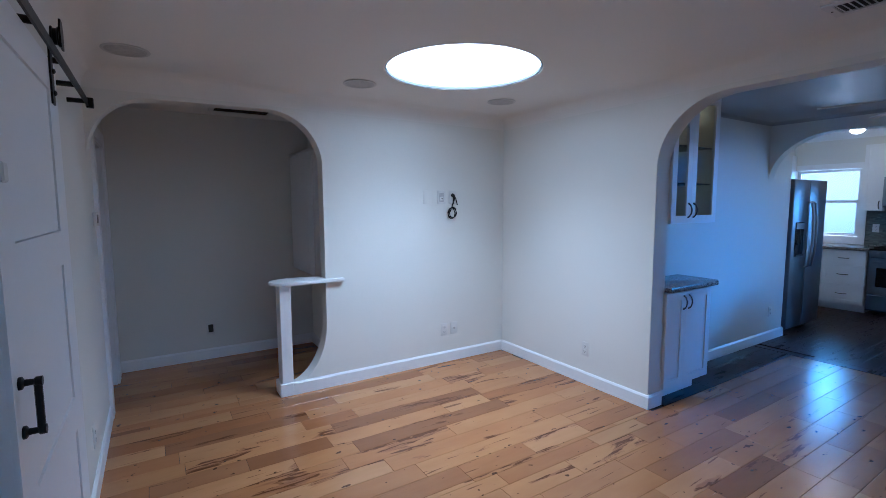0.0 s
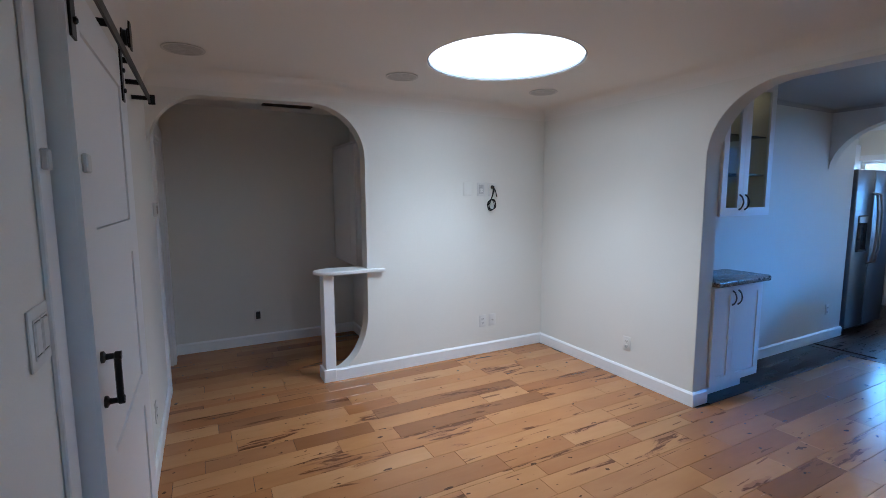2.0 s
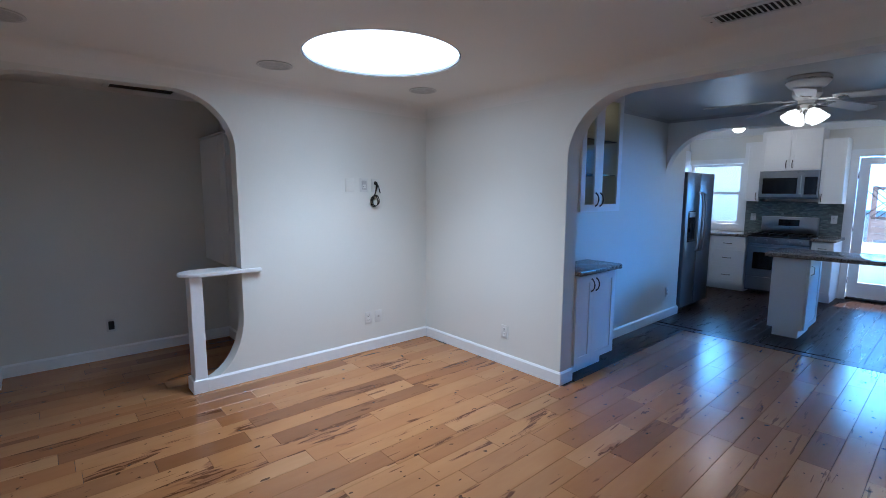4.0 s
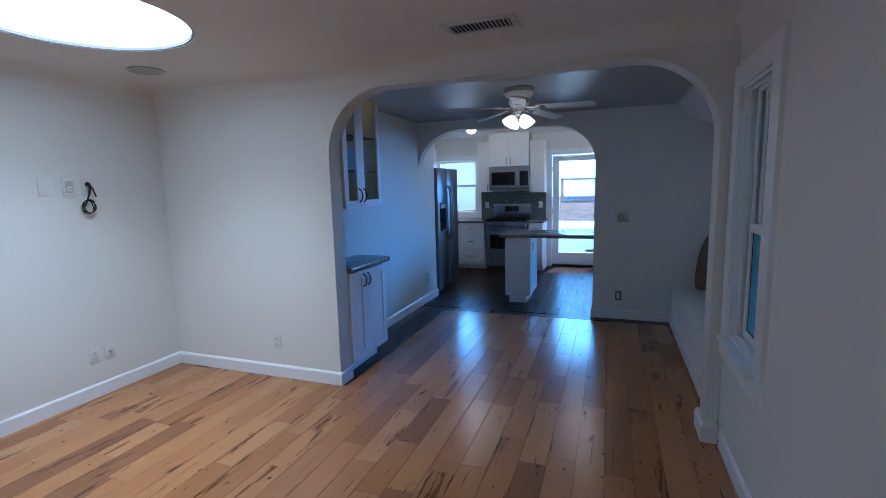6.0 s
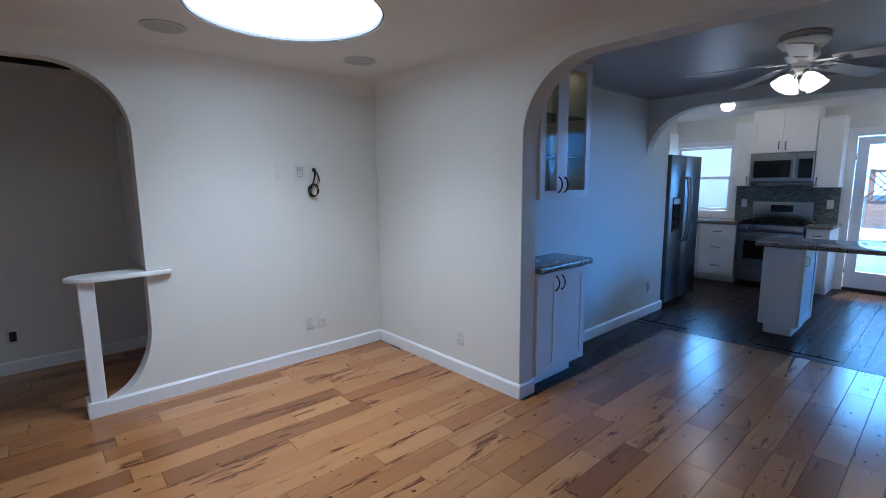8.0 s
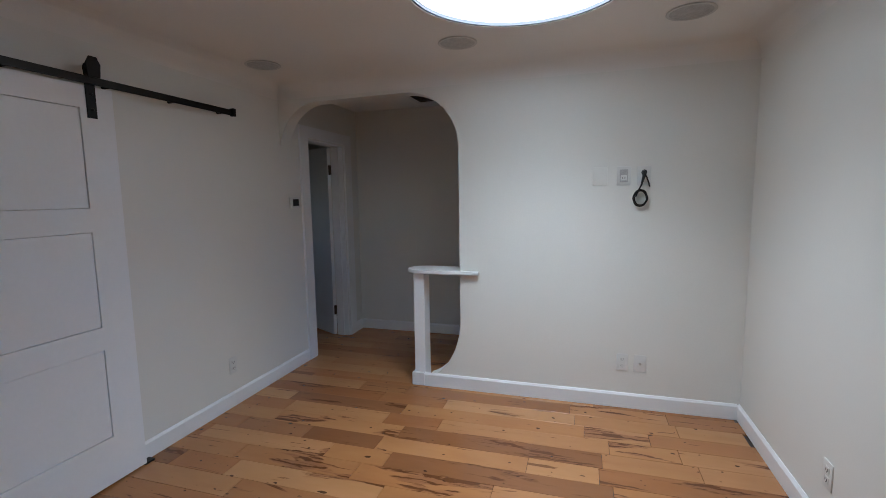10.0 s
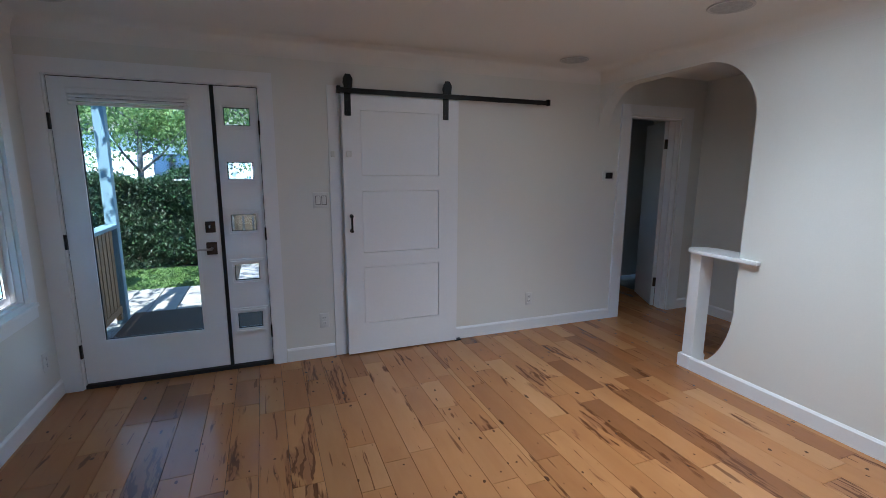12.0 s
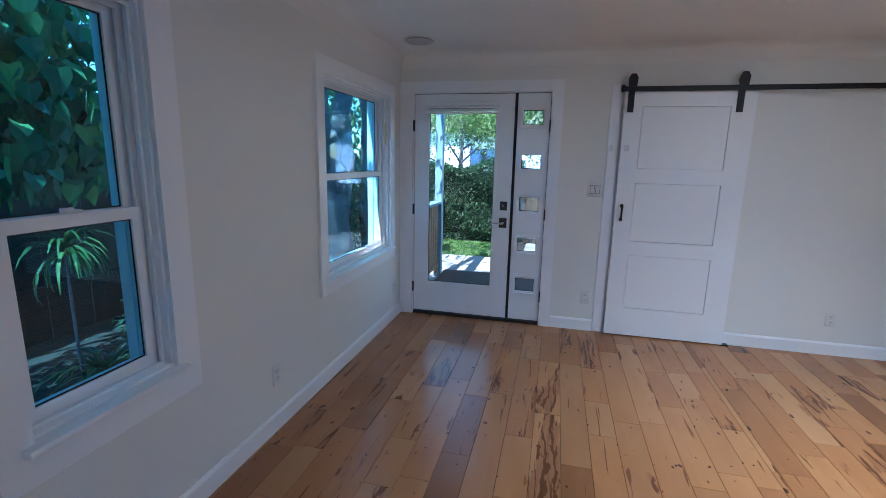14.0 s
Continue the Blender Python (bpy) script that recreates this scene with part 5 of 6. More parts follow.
def foliage(name, centres, size, material, seed, parent=None, label="", lobes=False, flat=0.4, category=""):
    ob = new(name, leaf_mesh(name, centres, size, seed, flat, lobes))
    ob.data.materials.append(material)
    if parent:
        ob.parent = parent
        ob.matrix_parent_inverse = world_of(parent).inverted()
    return tagged(ob, label, category, kind="" if parent else "stuff")


LEAF_HEDGE = leafy("hedge_leaf", (0.022, 0.062, 0.026), (0.06, 0.13, 0.045))
LEAF_TREE = leafy("tree_leaf", (0.10, 0.19, 0.05), (0.26, 0.38, 0.13))
LEAF_IVY = leafy("ivy_leaf", (0.09, 0.24, 0.12), (0.27, 0.50, 0.15), 0.25)
LEAF_BLADE = leafy("blade_leaf", (0.04, 0.10, 0.03), (0.16, 0.26, 0.08), 0.35)
BARK = plain("grey_bark", (0.10, 0.10, 0.10), 0.85, vary=0.25, coarse=5, fine=40, bump=0.8)
# Near-black boards: the shade behind the narrow window is put into the colour.
SHADED_FENCE = plain("shaded_fence_wood", (0.018, 0.014, 0.013), 0.8, vary=0.25, coarse=3, fine=40, bump=0.2)
# Tan is lowered as well, for the shade between the trees.
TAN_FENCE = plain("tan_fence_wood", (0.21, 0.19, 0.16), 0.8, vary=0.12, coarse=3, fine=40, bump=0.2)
# Brown boards with a tree's shade put into the tone.
BROWN_FENCE_SHADED = plain("shaded_brown_fence_wood", (0.05, 0.037, 0.024), 0.8, vary=0.2, coarse=3, fine=40, bump=0.2)
RAILWOOD = plain("railing_wood", (0.24, 0.12, 0.05), 0.7, vary=0.15, coarse=3, fine=40, bump=0.15)
# Darkened blue: the post's shade is put into the paint colour.
PORCH = plain("shaded_porch_paint", (0.16, 0.26, 0.33), 0.5, vary=0.05, coarse=3)
DECK = plain("grey_deck_paint", (0.16, 0.18, 0.20), 0.55, vary=0.15, coarse=3, fine=50, bump=0.1)
PAVER = plain("concrete_paver", (0.28, 0.265, 0.25), 0.85, vary=0.15, coarse=4, fine=70, bump=0.25)
SOIL = plain("soil", (0.020, 0.016, 0.012), 0.95, vary=0.3, coarse=2, fine=30, bump=0.5)
CONCRETE = plain("pale_concrete", (0.55, 0.54, 0.52), 0.8, vary=0.1, coarse=1.5, fine=50, bump=0.15)
GRASSM = leafy("grass_blade", (0.07, 0.15, 0.03), (0.16, 0.27, 0.07))
WHITEHOUSE = plain("white_siding", (0.78, 0.79, 0.80), 0.6, vary=0.03)
SPA = plain("spa_shell", (0.55, 0.72, 0.74), 0.4, vary=0.06, coarse=2)
LATTICE = plain("lattice_wood", (0.16, 0.10, 0.08), 0.8, vary=0.15, coarse=3)
PINKWOOD = plain("weathered_red_boards", (0.42, 0.27, 0.22), 0.8, vary=0.12, coarse=3)

structure("ground", grid_wall(bmesh.new(), "z", -0.6, -0.16, -250, 250, -250, 250, [(-0.14, 9.44, -0.86, 5.8)]), SOIL, "bare ground that reaches the horizon")
structure("backdrop", B(70, -90, -0.5, 70.5, 90, 34), glow("open_sky", (0.20, 0.50, 1.0), 4.8), "bright blue sky low in the east")
# extended unseen past the fence, to bounce light onto the neighbour's wall
structure("back_patio", B(9.46, -8, -0.155, 21.6, 16, -0.10), CONCRETE, "pale concrete back patio")

# front: deck, pavers, lawn
deck = structure("front_deck", B(-1.58, -1.4, -0.15, -0.145, 3.6, -0.075), UNDER, "grey painted front deck")
for i in range(10):
    ob = part("deck_board", B(-1.58 + i * 0.1435, -1.4, -0.074, -1.58 + i * 0.1435 + 0.138, 3.6, -0.05, bev=0.003), DECK, deck)
pave = structure("pavement", grid_wall(bmesh.new(), "z", -0.158, -0.135, -5.0, -1.6, -2.5, 5.0, [(-5.1, -3.45, -2.6, 0.61)]), SOIL, "concrete paver patio")
rg3 = random.Random(12)
pm = {}
y = -2.4
row = 0
while y < 4.2:
    west = -4.98 if y > 0.62 else -3.42
    x = west - (0.2 if row % 2 else 0)
    while x < -1.64:
        w = 0.40
        a, b = max(x, west), min(x + w - 0.012, -1.615)
        if b - a > 0.08:
            key = round(b - a, 3)
            if key not in pm:
                pm[key] = mesh_from(B(-(b - a) / 2, -0.144, -0.03, (b - a) / 2, 0.144, 0, bev=0.006), "paver", 0)
                pm[key].materials.append(PAVER)
            ob = new("paver", pm[key])
            ob.location = ((a + b) / 2, y + 0.144, -0.118 + rg3.uniform(-0.003, 0.003))
            ob.parent = pave
        x += w
    y += 0.30
    row += 1
lawn = structure("lawn", B(-4.95, -4.0, -0.159, -3.46, 0.60, -0.14), plain("lawn_soil", (0.09, 0.15, 0.045), 0.9, vary=0.2, coarse=6, fine=60, bump=0.5), "strip of mown lawn")
rn = np.random.default_rng(3)
gc = np.stack((rn.uniform(-4.93, -3.48, 14000), rn.uniform(-2.6, 0.58, 14000), np.full(14000, -0.14)), -1)
gm = leaf_mesh("grass", gc, 0.028, 5, 0.5)
gv = np.array([v.co for v in gm.vertices])
gv[:, 2] = -0.14 + np.abs(gv[:, 2] + 0.14)
gm.vertices.foreach_set("co", gv.ravel())
gm.materials.append(GRASSM)
tagged(new("grass", gm), "short green lawn grass", "grass", kind="stuff")

# hedge
hedge = thing("hedge", (-5.45, 0.6, -0.16), "dense dark green clipped hedge behind the lawn", "hedge")
# near-black block stands in for the shade inside the hedge
part("core", B(-5.75, -4.0, -0.16, -5.15, 0.70, 1.28, bev=0.05), plain("hedge_shade_core", (0.012, 0.02, 0.01), 0.9), hedge)
n = 24000
u = rn.random(n)
hx = np.where(u < 0.75, rn.normal(-5.08, 0.05, n), rn.uniform(-5.8, -5.05, n))
hy = rn.uniform(-3.6, 0.74, n)
bump = 0.10 * np.sin(hy * 2.1) + 0.07 * np.sin(hy * 5.3 + 1)
hz = np.where(u < 0.75, rn.uniform(-0.12, 1.40, n), rn.normal(1.40, 0.05, n)) + bump * np.where(u < 0.75, 0.3, 1)
foliage("leaves", np.stack((hx + 0.06 * np.sin(hz * 7 + hy * 3), hy, hz), -1), 0.058, LEAF_HEDGE, 8, hedge)


def tree(at, h, r, crown, n, seed, size=0.12, label="leafy green tree beyond the hedge", lean=(0, 0), mat=None, limbs=5):
    """A tapered trunk with limbs and a crown of many leaves in uneven clumps."""
    rng = np.random.default_rng(seed)
    t = thing("tree", at, label, "tree")
    bm = bmesh.new()
    pts = [Vector(at) + Vector((lean[0] * k ** 1.3 + 0.05 * math.sin(5 * k + seed), lean[1] * k ** 1.3 + 0.05 * math.cos(4 * k + seed), h * k)) for k in np.linspace(0, 1, 9)]
    tube(bm, pts, [r * (1.35 - 0.9 * i / 8) if i else r * 1.7 for i in range(9)], 12)
    ends = [pts[-1]]
    for i in range(limbs):
        a = math.tau * i / limbs + seed
        s0 = pts[5 + i % 4]
        e = s0 + Vector((math.cos(a), math.sin(a), 0.8)) * (crown * 0.75)
        tube(bm, [s0, s0.lerp(e, 0.5) + Vector((0, 0, -0.08)), e], [r * 0.45, r * 0.3, r * 0.12], 8)
        ends.append(e)
    part("trunk", bm, BARK, t)
    if n:
        cl = [Vector(e) + Vector(rng.normal(0, crown * 0.28, 3)) for e in ends for _ in range(5)]
        cs = np.array([np.array(cl[k % len(cl)]) + rng.normal(0, crown * 0.17, 3) for k in range(n)])
        foliage("crown", cs, size, mat or LEAF_TREE, seed, t)
    return t


tree((-7.2, -0.9, -0.16), 2.5, 0.07, 1.5, 12000, 1, 0.075)
tree((-8.2, 1.4, -0.16), 2.9, 0.10, 1.9, 12000, 2, 0.085)
pt_ = tree((-4.6, 2.9, -0.16), 3.0, 0.10, 1.3, 4200, 5, 0.1, "garden tree with unseen leaves added to dapple the patio")
# unseen leaves, added high up to throw dapples on the pavers
foliage("dapple_leaves", np.stack((rn.normal(-2.1, 0.75, 1500), rn.normal(0.7, 1.0, 1500), rn.normal(3.4, 0.2, 1500)), -1), 0.12, LEAF_TREE, 41, pt_)
tree((-11.0, -3.5, -0.16), 3.6, 0.2, 2.4, 6000, 3, 0.15)
tree((-11.5, 3.5, -0.16), 3.6, 0.2, 2.4, 6000, 4, 0.15)
tree((-13.5, -0.2, -0.16), 3.6, 0.2, 2.4, 6000, 6, 0.15)

# pale house across the street
hs = thing("house", (-19, 1, -0.16), "pale single-storey house across the street", "house")
part("wall", grid_wall(bmesh.new(), "x", -19.2, -19.0, -8, 10, -0.16, 2.9, [(-3, -1, 0.9, 2.1), (2, 4.2, 0.9, 2.1)]), WHITEHOUSE, hs)
part("wall", B(-25, -8, -0.16, -24.8, 10, 2.9), WHITEHOUSE, hs)
part("roof", prism(bmesh.new(), [(-25.5, 2.9), (-18.5, 2.9), (-22, 4.4)], "y", -8.4, 10.4), ROOFING, hs)
for a, b in ((-3, -1), (2, 4.2)):
    w_ = part("window", grid_wall(bmesh.new(), "x", -19.15, -19.05, a, b, 0.9, 2.1, [(a + 0.08, b - 0.08, 0.98, 2.02)]), TRIM, hs)
    part("pane", B(-19.12, a + 0.08, 0.98, -19.11, b - 0.08, 2.02), BLACK_GLASS, w_)

# porch post and railing
pp = thing("porch_post", (-1.95, -0.145, -0.16), "square blue porch post with beam, shade put into its colour", "post")
part("post", B(-2.0, -0.195, -0.16, -1.90, -0.095, 2.62, bev=0.004), PORCH, pp)
part("beam", B(-2.02, -0.21, 2.62, -0.15, -0.08, 2.71), PORCH, pp)
pr = thing("porch_railing", (-1.1, -0.15, -0.05), "wooden slatted porch railing with pale cap", "railing")
part("cap_rail", B(-1.895, -0.21, 0.90, -0.20, -0.09, 0.94, bev=0.005), PORCH, pr)
part("bottom_rail", B(-1.895, -0.17, 0.02, -0.20, -0.13, 0.08), RAILWOOD, pr)
for i in range(15):
    part("slat", B(-1.88 + i * 0.112, -0.161, 0.08, -1.88 + i * 0.112 + 0.088, -0.141, 0.90, bev=0.003), RAILWOOD, pr)
part("rail_foot", B(-0.25, -0.17, -0.05, -0.20, -0.12, 0.02), RAILWOOD, pr)
part("rail_foot", B(-1.85, -0.17, -0.05, -1.80, -0.12, 0.02), RAILWOOD, pr)

# south garden: fence, twisted tree, ivy, strappy plants
fn = thing("side_fence", (1.5, -2.9, -0.16), "weathered wooden boundary fence, shade put into its dark boards", "fence")
for i in range(44):
    x = -3.2 + i * 0.2
    # same fence, darkened in colour where it should stand in shade
    m = SHADED_FENCE if x > -0.4 else TAN_FENCE
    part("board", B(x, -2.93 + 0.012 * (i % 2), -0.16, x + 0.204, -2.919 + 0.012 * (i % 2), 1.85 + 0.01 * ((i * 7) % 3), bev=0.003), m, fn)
part("rail", B(-3.2, -2.90, 1.15, 5.6, -2.86, 1.24), SHADED_FENCE, fn)
part("rail", B(-3.2, -2.90, 0.25, 5.6, -2.86, 0.34), SHADED_FENCE, fn)


def gnarled(at, seed, pts_list, label):
    t = thing("garden_tree", at, label, "tree")
    bm = bmesh.new()
    for pts, r0, r1 in pts_list:
        m = len(pts)
        dense, rad = [], []
        for k in range((m - 1) * 5 + 1):
            i, f = min(k // 5, m - 2), k / 5 - min(k // 5, m - 2)
            p = Vector(pts[i]).lerp(Vector(pts[i + 1]), f)
            p += Vector((math.sin(k * 0.9 + seed), math.cos(k * 1.1 + seed), 0)) * 0.02
            dense.append(p)
            rad.append((r0 + (r1 - r0) * k / ((m - 1) * 5)) * (1 + 0.10 * math.sin(k * 1.7 + seed)))
        tube(bm, dense, rad, 12)
    part("trunk", bm, BARK, t)
    return t


g1 = gnarled((-0.55, -1.05, -0.16), 1, [([(-0.55, -1.05, -0.16), (-0.62, -1.05, 0.6), (-0.70, -1.05, 1.1), (-0.50, -1.05, 1.6), (0.0, -1.1, 2.2), (0.4, -1.2, 3.4)], 0.20, 0.12), ([(-0.68, -1.05, 0.9), (-0.95, -1.1, 1.5), (-1.0, -1.1, 2.2), (-0.8, -1.2, 3.4)], 0.16, 0.10), ([(-0.6, -1.05, 1.4), (-0.35, -1.05, 1.9), (-0.6, -1.1, 3.3)], 0.10, 0.07)], "grey gnarled tree with twisted limbs beside the house")
# second cluster is unseen, added overhead to keep sun off the trunks
cs = np.concatenate((np.stack((rn.normal(-0.6, 0.8, 4200), rn.normal(-2.0, 0.5, 4200), rn.normal(2.8, 0.6, 4200)), -1), np.stack((rn.normal(0.8, 0.7, 2600), rn.normal(-1.3, 0.4, 2600), rn.normal(3.4, 0.2, 2600)), -1)))
foliage("crown", cs, 0.10, LEAF_TREE, 21, g1)
g2 = gnarled((-1.95, -0.98, -0.16), 4, [([(-1.95, -0.98, -0.16), (-1.92, -0.98, 0.6), (-1.78, -0.98, 1.3), (-1.72, -1.0, 2.0), (-1.95, -1.1, 3.4)], 0.24, 0.17)], "smooth grey tree trunk beside the porch")
foliage("crown", np.stack((rn.normal(-2.6, 0.6, 4200), rn.normal(-2.1, 0.5, 4200), rn.normal(2.4, 0.7, 4200)), -1), 0.10, LEAF_TREE, 22, g2)
yf = thing("yard_fence", (-5.1, 2.6, -0.16), "low brown slatted fence at the edge of the patio", "fence")
for i in range(26):
    part("board", B(-5.12, 0.82 + i * 0.16, -0.16, -5.10, 0.82 + i * 0.16 + 0.125, 0.92 + 0.01 * (i % 3), bev=0.003), BROWN_FENCE_SHADED, yf)
for z in (0.12, 0.66):
    part("rail", B(-5.15, 0.80, z, -5.121, 5.0, z + 0.08), BROWN_FENCE_SHADED, yf)
ff = thing("front_fence", (-3.6, -1.95, -0.16), "tan wooden fence panels between garden trees", "fence")
for i in range(10):
    part("board", B(-3.62, -2.9 + i * 0.19, -0.16, -3.60, -2.9 + i * 0.19 + 0.18, 1.45 + 0.01 * (i % 3), bev=0.003), TAN_FENCE, ff)
part("rail", B(-3.595, -2.9, 1.05, -3.56, -1.0, 1.13), TAN_FENCE, ff)
bush = thing("shrub", (-2.6, -1.9, -0.16), "green shrub in front of the fence", "shrub")
foliage("leaves", np.stack((rn.normal(-2.6, 0.45, 3600), rn.normal(-1.95, 0.25, 3600), np.abs(rn.normal(0.5, 0.7, 3600)) - 0.15), -1), 0.10, LEAF_HEDGE, 23, bush)
part("stem", tube(bmesh.new(), [(-2.6, -1.9, -0.16), (-2.6, -1.92, 0.6), (-2.55, -1.95, 1.2)], [0.03, 0.02, 0.012], 8), BARK, bush)

ivy = thing("ivy", (3.0, -1.35, -0.16), "climbing ivy with large heart-shaped leaves", "plant")
n = 5200
ix, iz = rn.uniform(1.75, 5.6, n), 1.30 + np.abs(rn.normal(0.0, 0.85, n))
foliage("leaves", np.stack((ix, -1.35 + rn.normal(0, 0.12, n) - 0.08 * iz, iz), -1), 0.115, LEAF_IVY, 31, ivy, lobes=True, flat=0.35)
n = 4200
foliage("small_leaves", np.stack((rn.uniform(1.6, 5.8, n), -1.75 + rn.normal(0, 0.15, n), 1.7 + np.abs(rn.normal(0.0, 0.9, n))), -1), 0.06, LEAF_TREE, 32, ivy, lobes=True)
bm = bmesh.new()
for k in range(7):
    x = 2.0 + k * 0.5
    tube(bm, [(x, -2.80, -0.16), (x + 0.1, -2.78, 0.7), (x - 0.05, -2.6, 1.6), (x + 0.15, -1.60, 2.4)], [0.02, 0.016, 0.012, 0.006], 6)
part("stems", bm, BARK, ivy)
# unseen leaves, added overhead to shade the side garden and the bay
n = 1700
foliage("canopy", np.stack((np.where(rn.random(n) < 0.2, rn.uniform(0.8, 3.3, n), rn.uniform(4.0, 6.4, n)), rn.uniform(-3.2, -0.95, n), rn.normal(3.3, 0.22, n)), -1), 0.14, LEAF_IVY, 33, ivy)

# leaves added behind the ivy to shade the ground and darken the background
n = 2600
foliage("shading_leaves", np.stack((rn.uniform(1.6, 5.0, n), rn.uniform(-2.75, -1.95, n), rn.uniform(1.45, 3.0, n)), -1), 0.11, LEAF_IVY, 34, ivy)

shrub = thing("shrub", (1.2, -1.9, -0.16), "dense dark-green low shrubs along the fence", "shrub")
n = 2600
foliage("leaves", np.stack((rn.uniform(-0.3, 0.9, n), -1.95 + rn.normal(0, 0.28, n), -0.12 + np.abs(rn.normal(0.0, 0.13, n))), -1), 0.075, LEAF_HEDGE, 41, shrub)
part("stems", tube(bmesh.new(), [(-0.3, -1.95, -0.15), (0.3, -1.9, 0.0), (0.9, -1.95, -0.15)], [0.02, 0.03, 0.02], 6), BARK, shrub)


def strappy(at, stem, n, ln, seed, label):
    """A plant with long arching blades on a bare stem."""
    rng = random.Random(seed)
    t = thing("strappy_plant", at, label, "plant", "strappy plants")
    top = Vector(at) + Vector((0.04, 0, stem))
    part("stem", tube(bmesh.new(), [at, Vector(at).lerp(top, 0.5) + Vector((0.02, 0, 0)), top], [0.011, 0.009, 0.008], 8), BARK, t)
    vs, fs = [], []
    for i in range(n):
        a, up, L = rng.uniform(0, math.tau), rng.uniform(-0.3, 1.15), ln * rng.uniform(0.7, 1.15)
        d, sd = Vector((math.cos(a), math.sin(a), 0)), Vector((-math.sin(a), math.cos(a), 0))
        k0 = len(vs)
        p, pitch = top.copy(), up
        for j in range(6):
            w = 0.010 * (1 - (j / 5.3) ** 2) + 0.001
            vs += [tuple(p - sd * w), tuple(p + sd * w)]
            p = p + (d * math.cos(pitch) + Vector((0, 0, math.sin(pitch)))) * (L / 5)
            pitch -= 0.42
        fs += [(k0 + 2 * j, k0 + 2 * j + 1, k0 + 2 * j + 3, k0 + 2 * j + 2) for j in range(5)]
    me = bpy.data.meshes.new("blades")
    me.from_pydata(vs, [], fs)
    me.materials.append(LEAF_BLADE)
    ob = new("blades", me)
    ob.parent = t
    ob.matrix_parent_inverse = world_of(t).inverted()
    return t


strappy((2.26, -1.15, -0.16), 1.13, 60, 0.34, 1, "tall strappy-leaved plant on a thin bare stem")
strappy((2.14, -1.12, -0.16), 0.36, 110, 0.40, 2, "low clump of arching strappy leaves")
strappy((-1.3, -1.35, -0.16), 0.75, 60, 0.5, 3, "strappy-leaved plant below the window")
strappy((3.4, -1.05, -0.16), 0.5, 60, 0.45, 4, "low clump of arching strappy leaves")

# east: back yard
fe = thing("back_fence", (13.2, 0.8, -0.10), "weathered board fence topped with brown lattice", "fence")
for i in range(3):
    part("board", B(13.2, -5.5, 0.62 + i * 0.14, 13.225, 1.86, 0.75 + i * 0.14, bev=0.003), PINKWOOD, fe)
for yy in (-5.4, -3.0, -0.6, 1.80):
    part("post", B(13.226, yy, -0.10, 13.32, yy + 0.09, 1.72), PINKWOOD, fe)
part("lattice_rail", B(13.19, -5.5, 1.64, 13.23, 1.86, 1.70), LATTICE, fe)
part("lattice_rail", B(13.19, -5.5, 1.045, 13.23, 1.86, 1.095), LATTICE, fe)
for k in range(60):
    for sgn in (1, -1):
        bm = B(-0.012, -0.42, -0.004, 0.012, 0.42, 0.004)
        bm.transform(pose(13.205 + 0.006 * sgn, -5.2 + k * 0.117, 1.37, 0, 90, 0) @ pose(0, 0, 0, 0, 0, 45 * sgn))
        bmesh.ops.bisect_plane(bm, geom=bm.verts[:] + bm.edges[:] + bm.faces[:], plane_co=(0, 0, 1.655), plane_no=(0, 0, 1), clear_outer=True)
        bmesh.ops.bisect_plane(bm, geom=bm.verts[:] + bm.edges[:] + bm.faces[:], plane_co=(0, 0, 1.085), plane_no=(0, 0, -1), clear_outer=True)
        part("lattice_strip", bm, LATTICE, fe)
spa = thing("spa_tub", (11.9, 0.4, -0.10), "pale blue covered spa tub on the patio", "spa")
part("shell", B(11.2, -0.8, -0.10, 12.7, 1.9, 0.52, bev=0.06, seg=3), SPA, spa)
part("cover", B(11.15, -0.85, 0.525, 12.75, 1.95, 0.60, bev=0.03, seg=2), WHITEHOUSE, spa, "white padded cover")
pl = thing("planter", (10.5, 0.93, -0.10), "small dark planter box outside the back door", "planter")
part("box", grid_wall(bmesh.new(), "z", -0.10, 0.14, 10.3, 10.7, 0.78, 1.10, [(10.33, 10.67, 0.81, 1.07)]), SLOT, pl)
part("soil", B(10.33, 0.81, -0.10, 10.67, 1.07, 0.10), SOIL, pl)
nh = thing("neighbour_house", (22.0, 8, -0.16), "white gabled house beyond the yard", "house")
nw = prism(bmesh.new(), [(4.4, -0.16), (13.6, -0.16), (13.6, 2.1), (9.0, 3.7), (4.4, 2.1)], "x", 22.0, 28)
part("wall", nw, WHITEHOUSE, nh)
for a, b, c, d in ((4.1, 1.98, 9.0, 3.7), (9.0, 3.7, 13.9, 1.98)):
    part("roof", prism(bmesh.new(), [(a, b), (c, d), (c, d + 0.12), (a, b + 0.12)], "x", 21.7, 28.2), plain("pale_roof", (0.42, 0.45, 0.48), 0.8), nh)


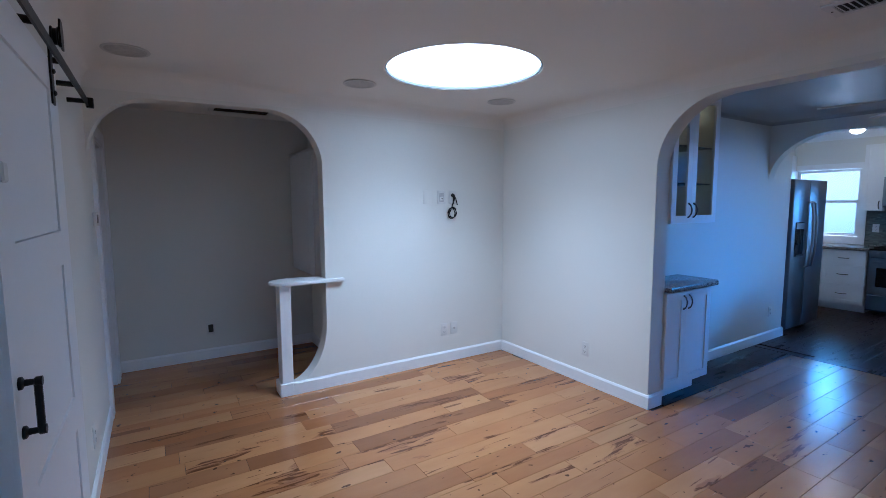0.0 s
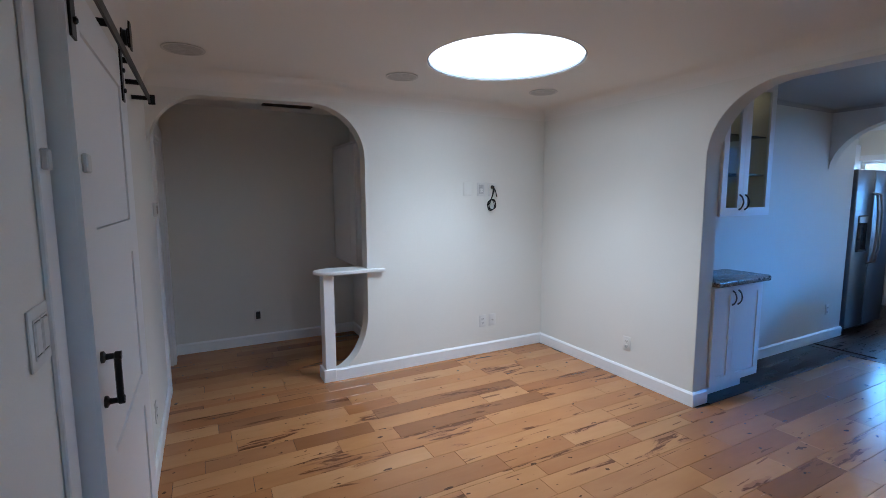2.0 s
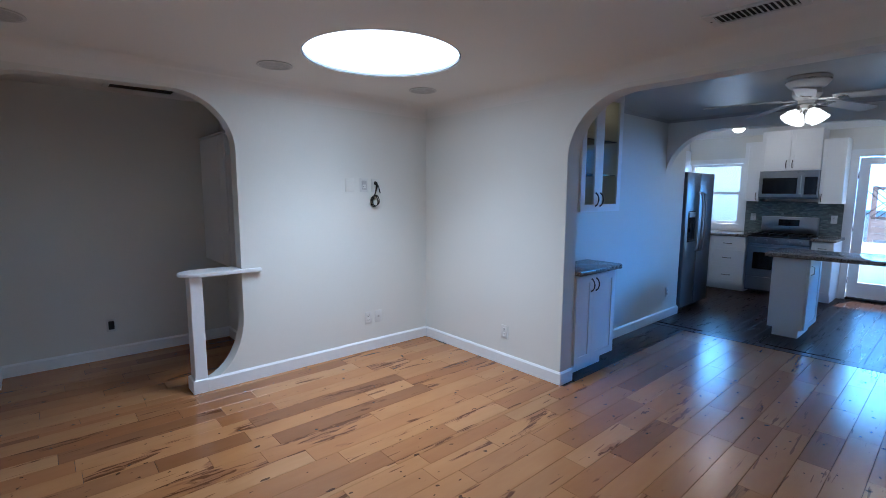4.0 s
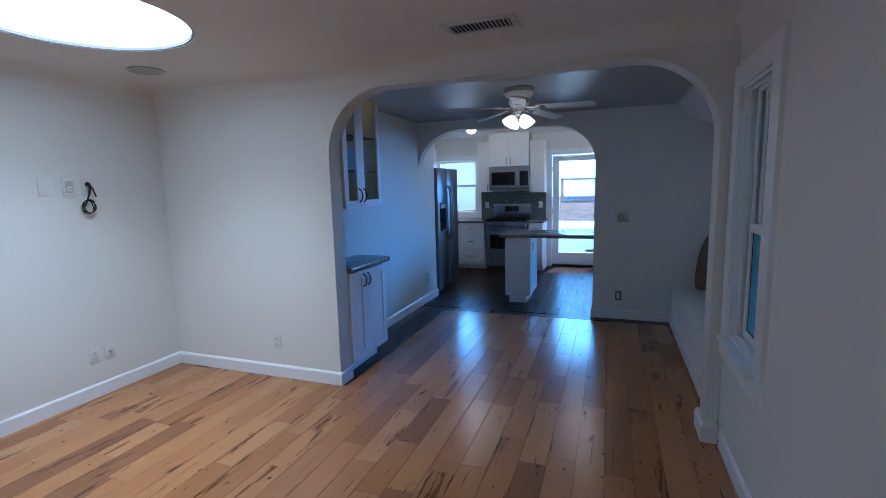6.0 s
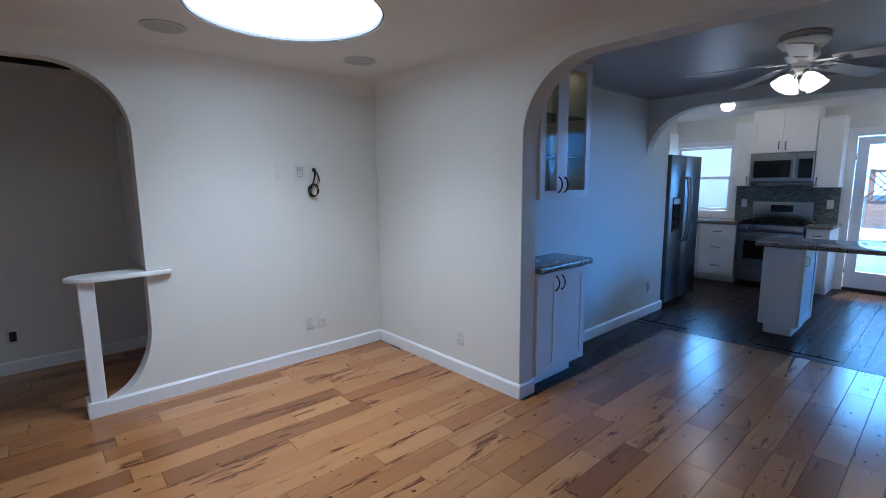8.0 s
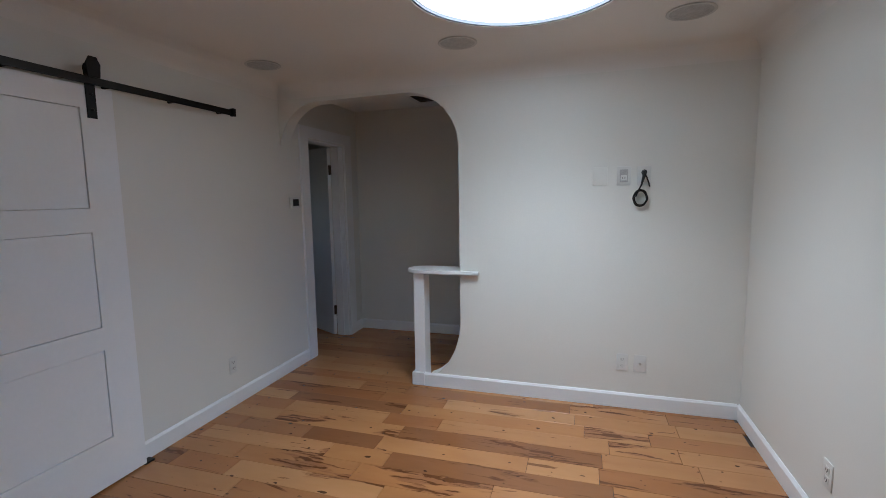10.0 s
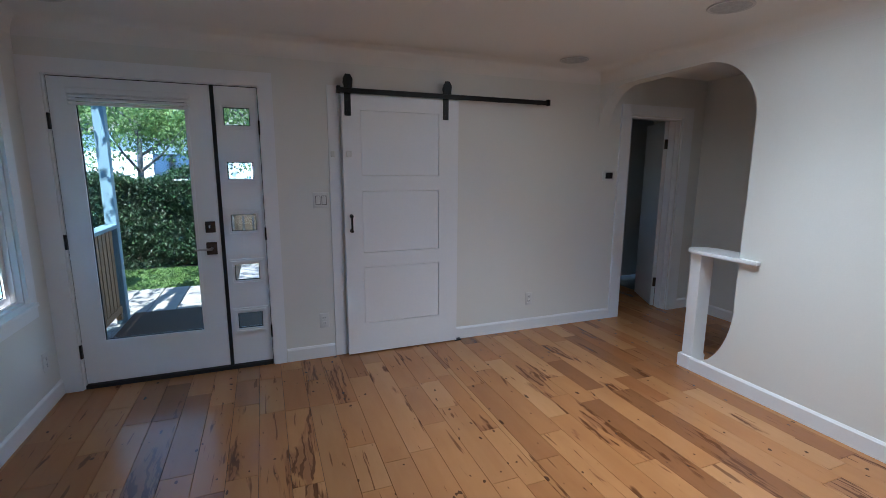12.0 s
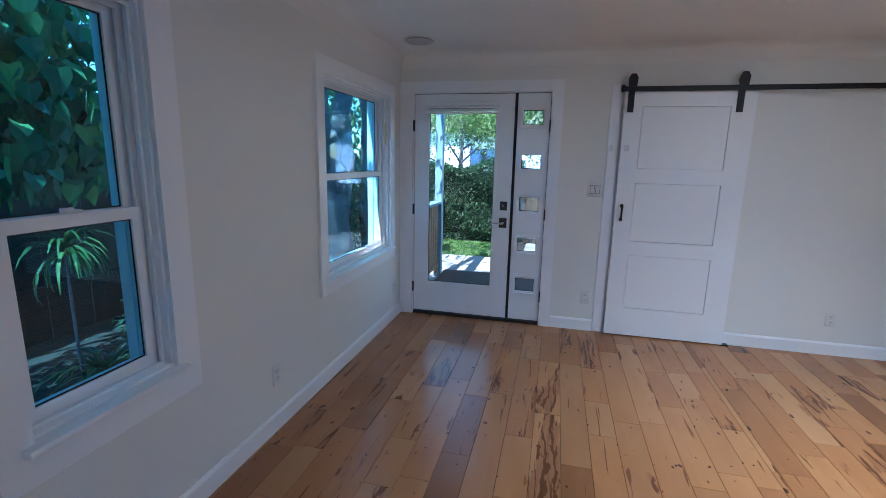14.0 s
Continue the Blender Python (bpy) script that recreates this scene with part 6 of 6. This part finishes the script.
# ---- floor boards, last ----
def board_mesh(length, width, cache={}):
    key = (round(length, 3), round(width, 3))
    if key not in cache:
        bm = bmesh.new()
        L, H, c, d = key[0] / 2, key[1] / 2, 0.0010, 0.0010
        top = [bm.verts.new(v) for v in ((-L + c, -H + c, 0), (L - c, -H + c, 0), (L - c, H - c, 0), (-L + c, H - c, 0))]
        mid = [bm.verts.new(v) for v in ((-L, -H, -d), (L, -H, -d), (L, H, -d), (-L, H, -d))]
        low = [bm.verts.new(v) for v in ((-L, -H, -0.011), (L, -H, -0.011), (L, H, -0.011), (-L, H, -0.011))]
        bm.faces.new(top)
        for a, b in ((top, mid), (mid, low)):
            for j in range(4):
                bm.faces.new((a[j], b[j], b[(j + 1) % 4], a[(j + 1) % 4]))
        cache[key] = mesh_from(bm, "board", 0)
    return cache[key]


def lay_boards(parent, x0, x1, y0, y1, width, lengths, material, seed, gap=0.0024):
    rng = random.Random(seed)
    y = y0 - (y0 % width)
    while y < y1 - 0.01:
        lo, w = max(y, y0), min(y + width, y1) - max(y, y0)
        x = x0 - rng.random() * 0.5
        while x < x1 - 0.01:
            ln = rng.choice(lengths)
            a, b = max(x, x0), min(x + ln, x1)
            x += ln
            if b - a < 0.06:
                continue
            me = board_mesh(b - a - gap, w - gap)
            if not me.materials:
                me.materials.append(material)
            elif me.materials[0] is not material:
                me = me.copy()
                me.materials.clear()
                me.materials.append(material)
            ob = new("plank", me)
            ob.location = ((a + b) / 2, lo + w / 2, 0)
            ob.parent = parent
        y += width


FLOOR, FLOOR_K = bpy.data.objects["floor"], bpy.data.objects["floor_kitchen"]
LENGTHS = [0.38, 0.5, 0.62, 0.76, 0.9, 1.05, 1.22]
lay_boards(FLOOR, -0.11, 5.78, S, 2.55, 0.152, LENGTHS, OAK, 4)
lay_boards(FLOOR, -0.11, E, 2.55, N, 0.152, LENGTHS, OAK, 11)
lay_boards(FLOOR, -1.7, 1.79, N, 5.66, 0.152, LENGTHS, OAK, 7)
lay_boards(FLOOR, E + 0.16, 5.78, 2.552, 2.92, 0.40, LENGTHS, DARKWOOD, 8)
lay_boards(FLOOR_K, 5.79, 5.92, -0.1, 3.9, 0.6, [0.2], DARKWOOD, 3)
lay_boards(FLOOR_K, 5.92, KX, -0.6, 3.97, 0.13, LENGTHS, DARKWOOD, 5)
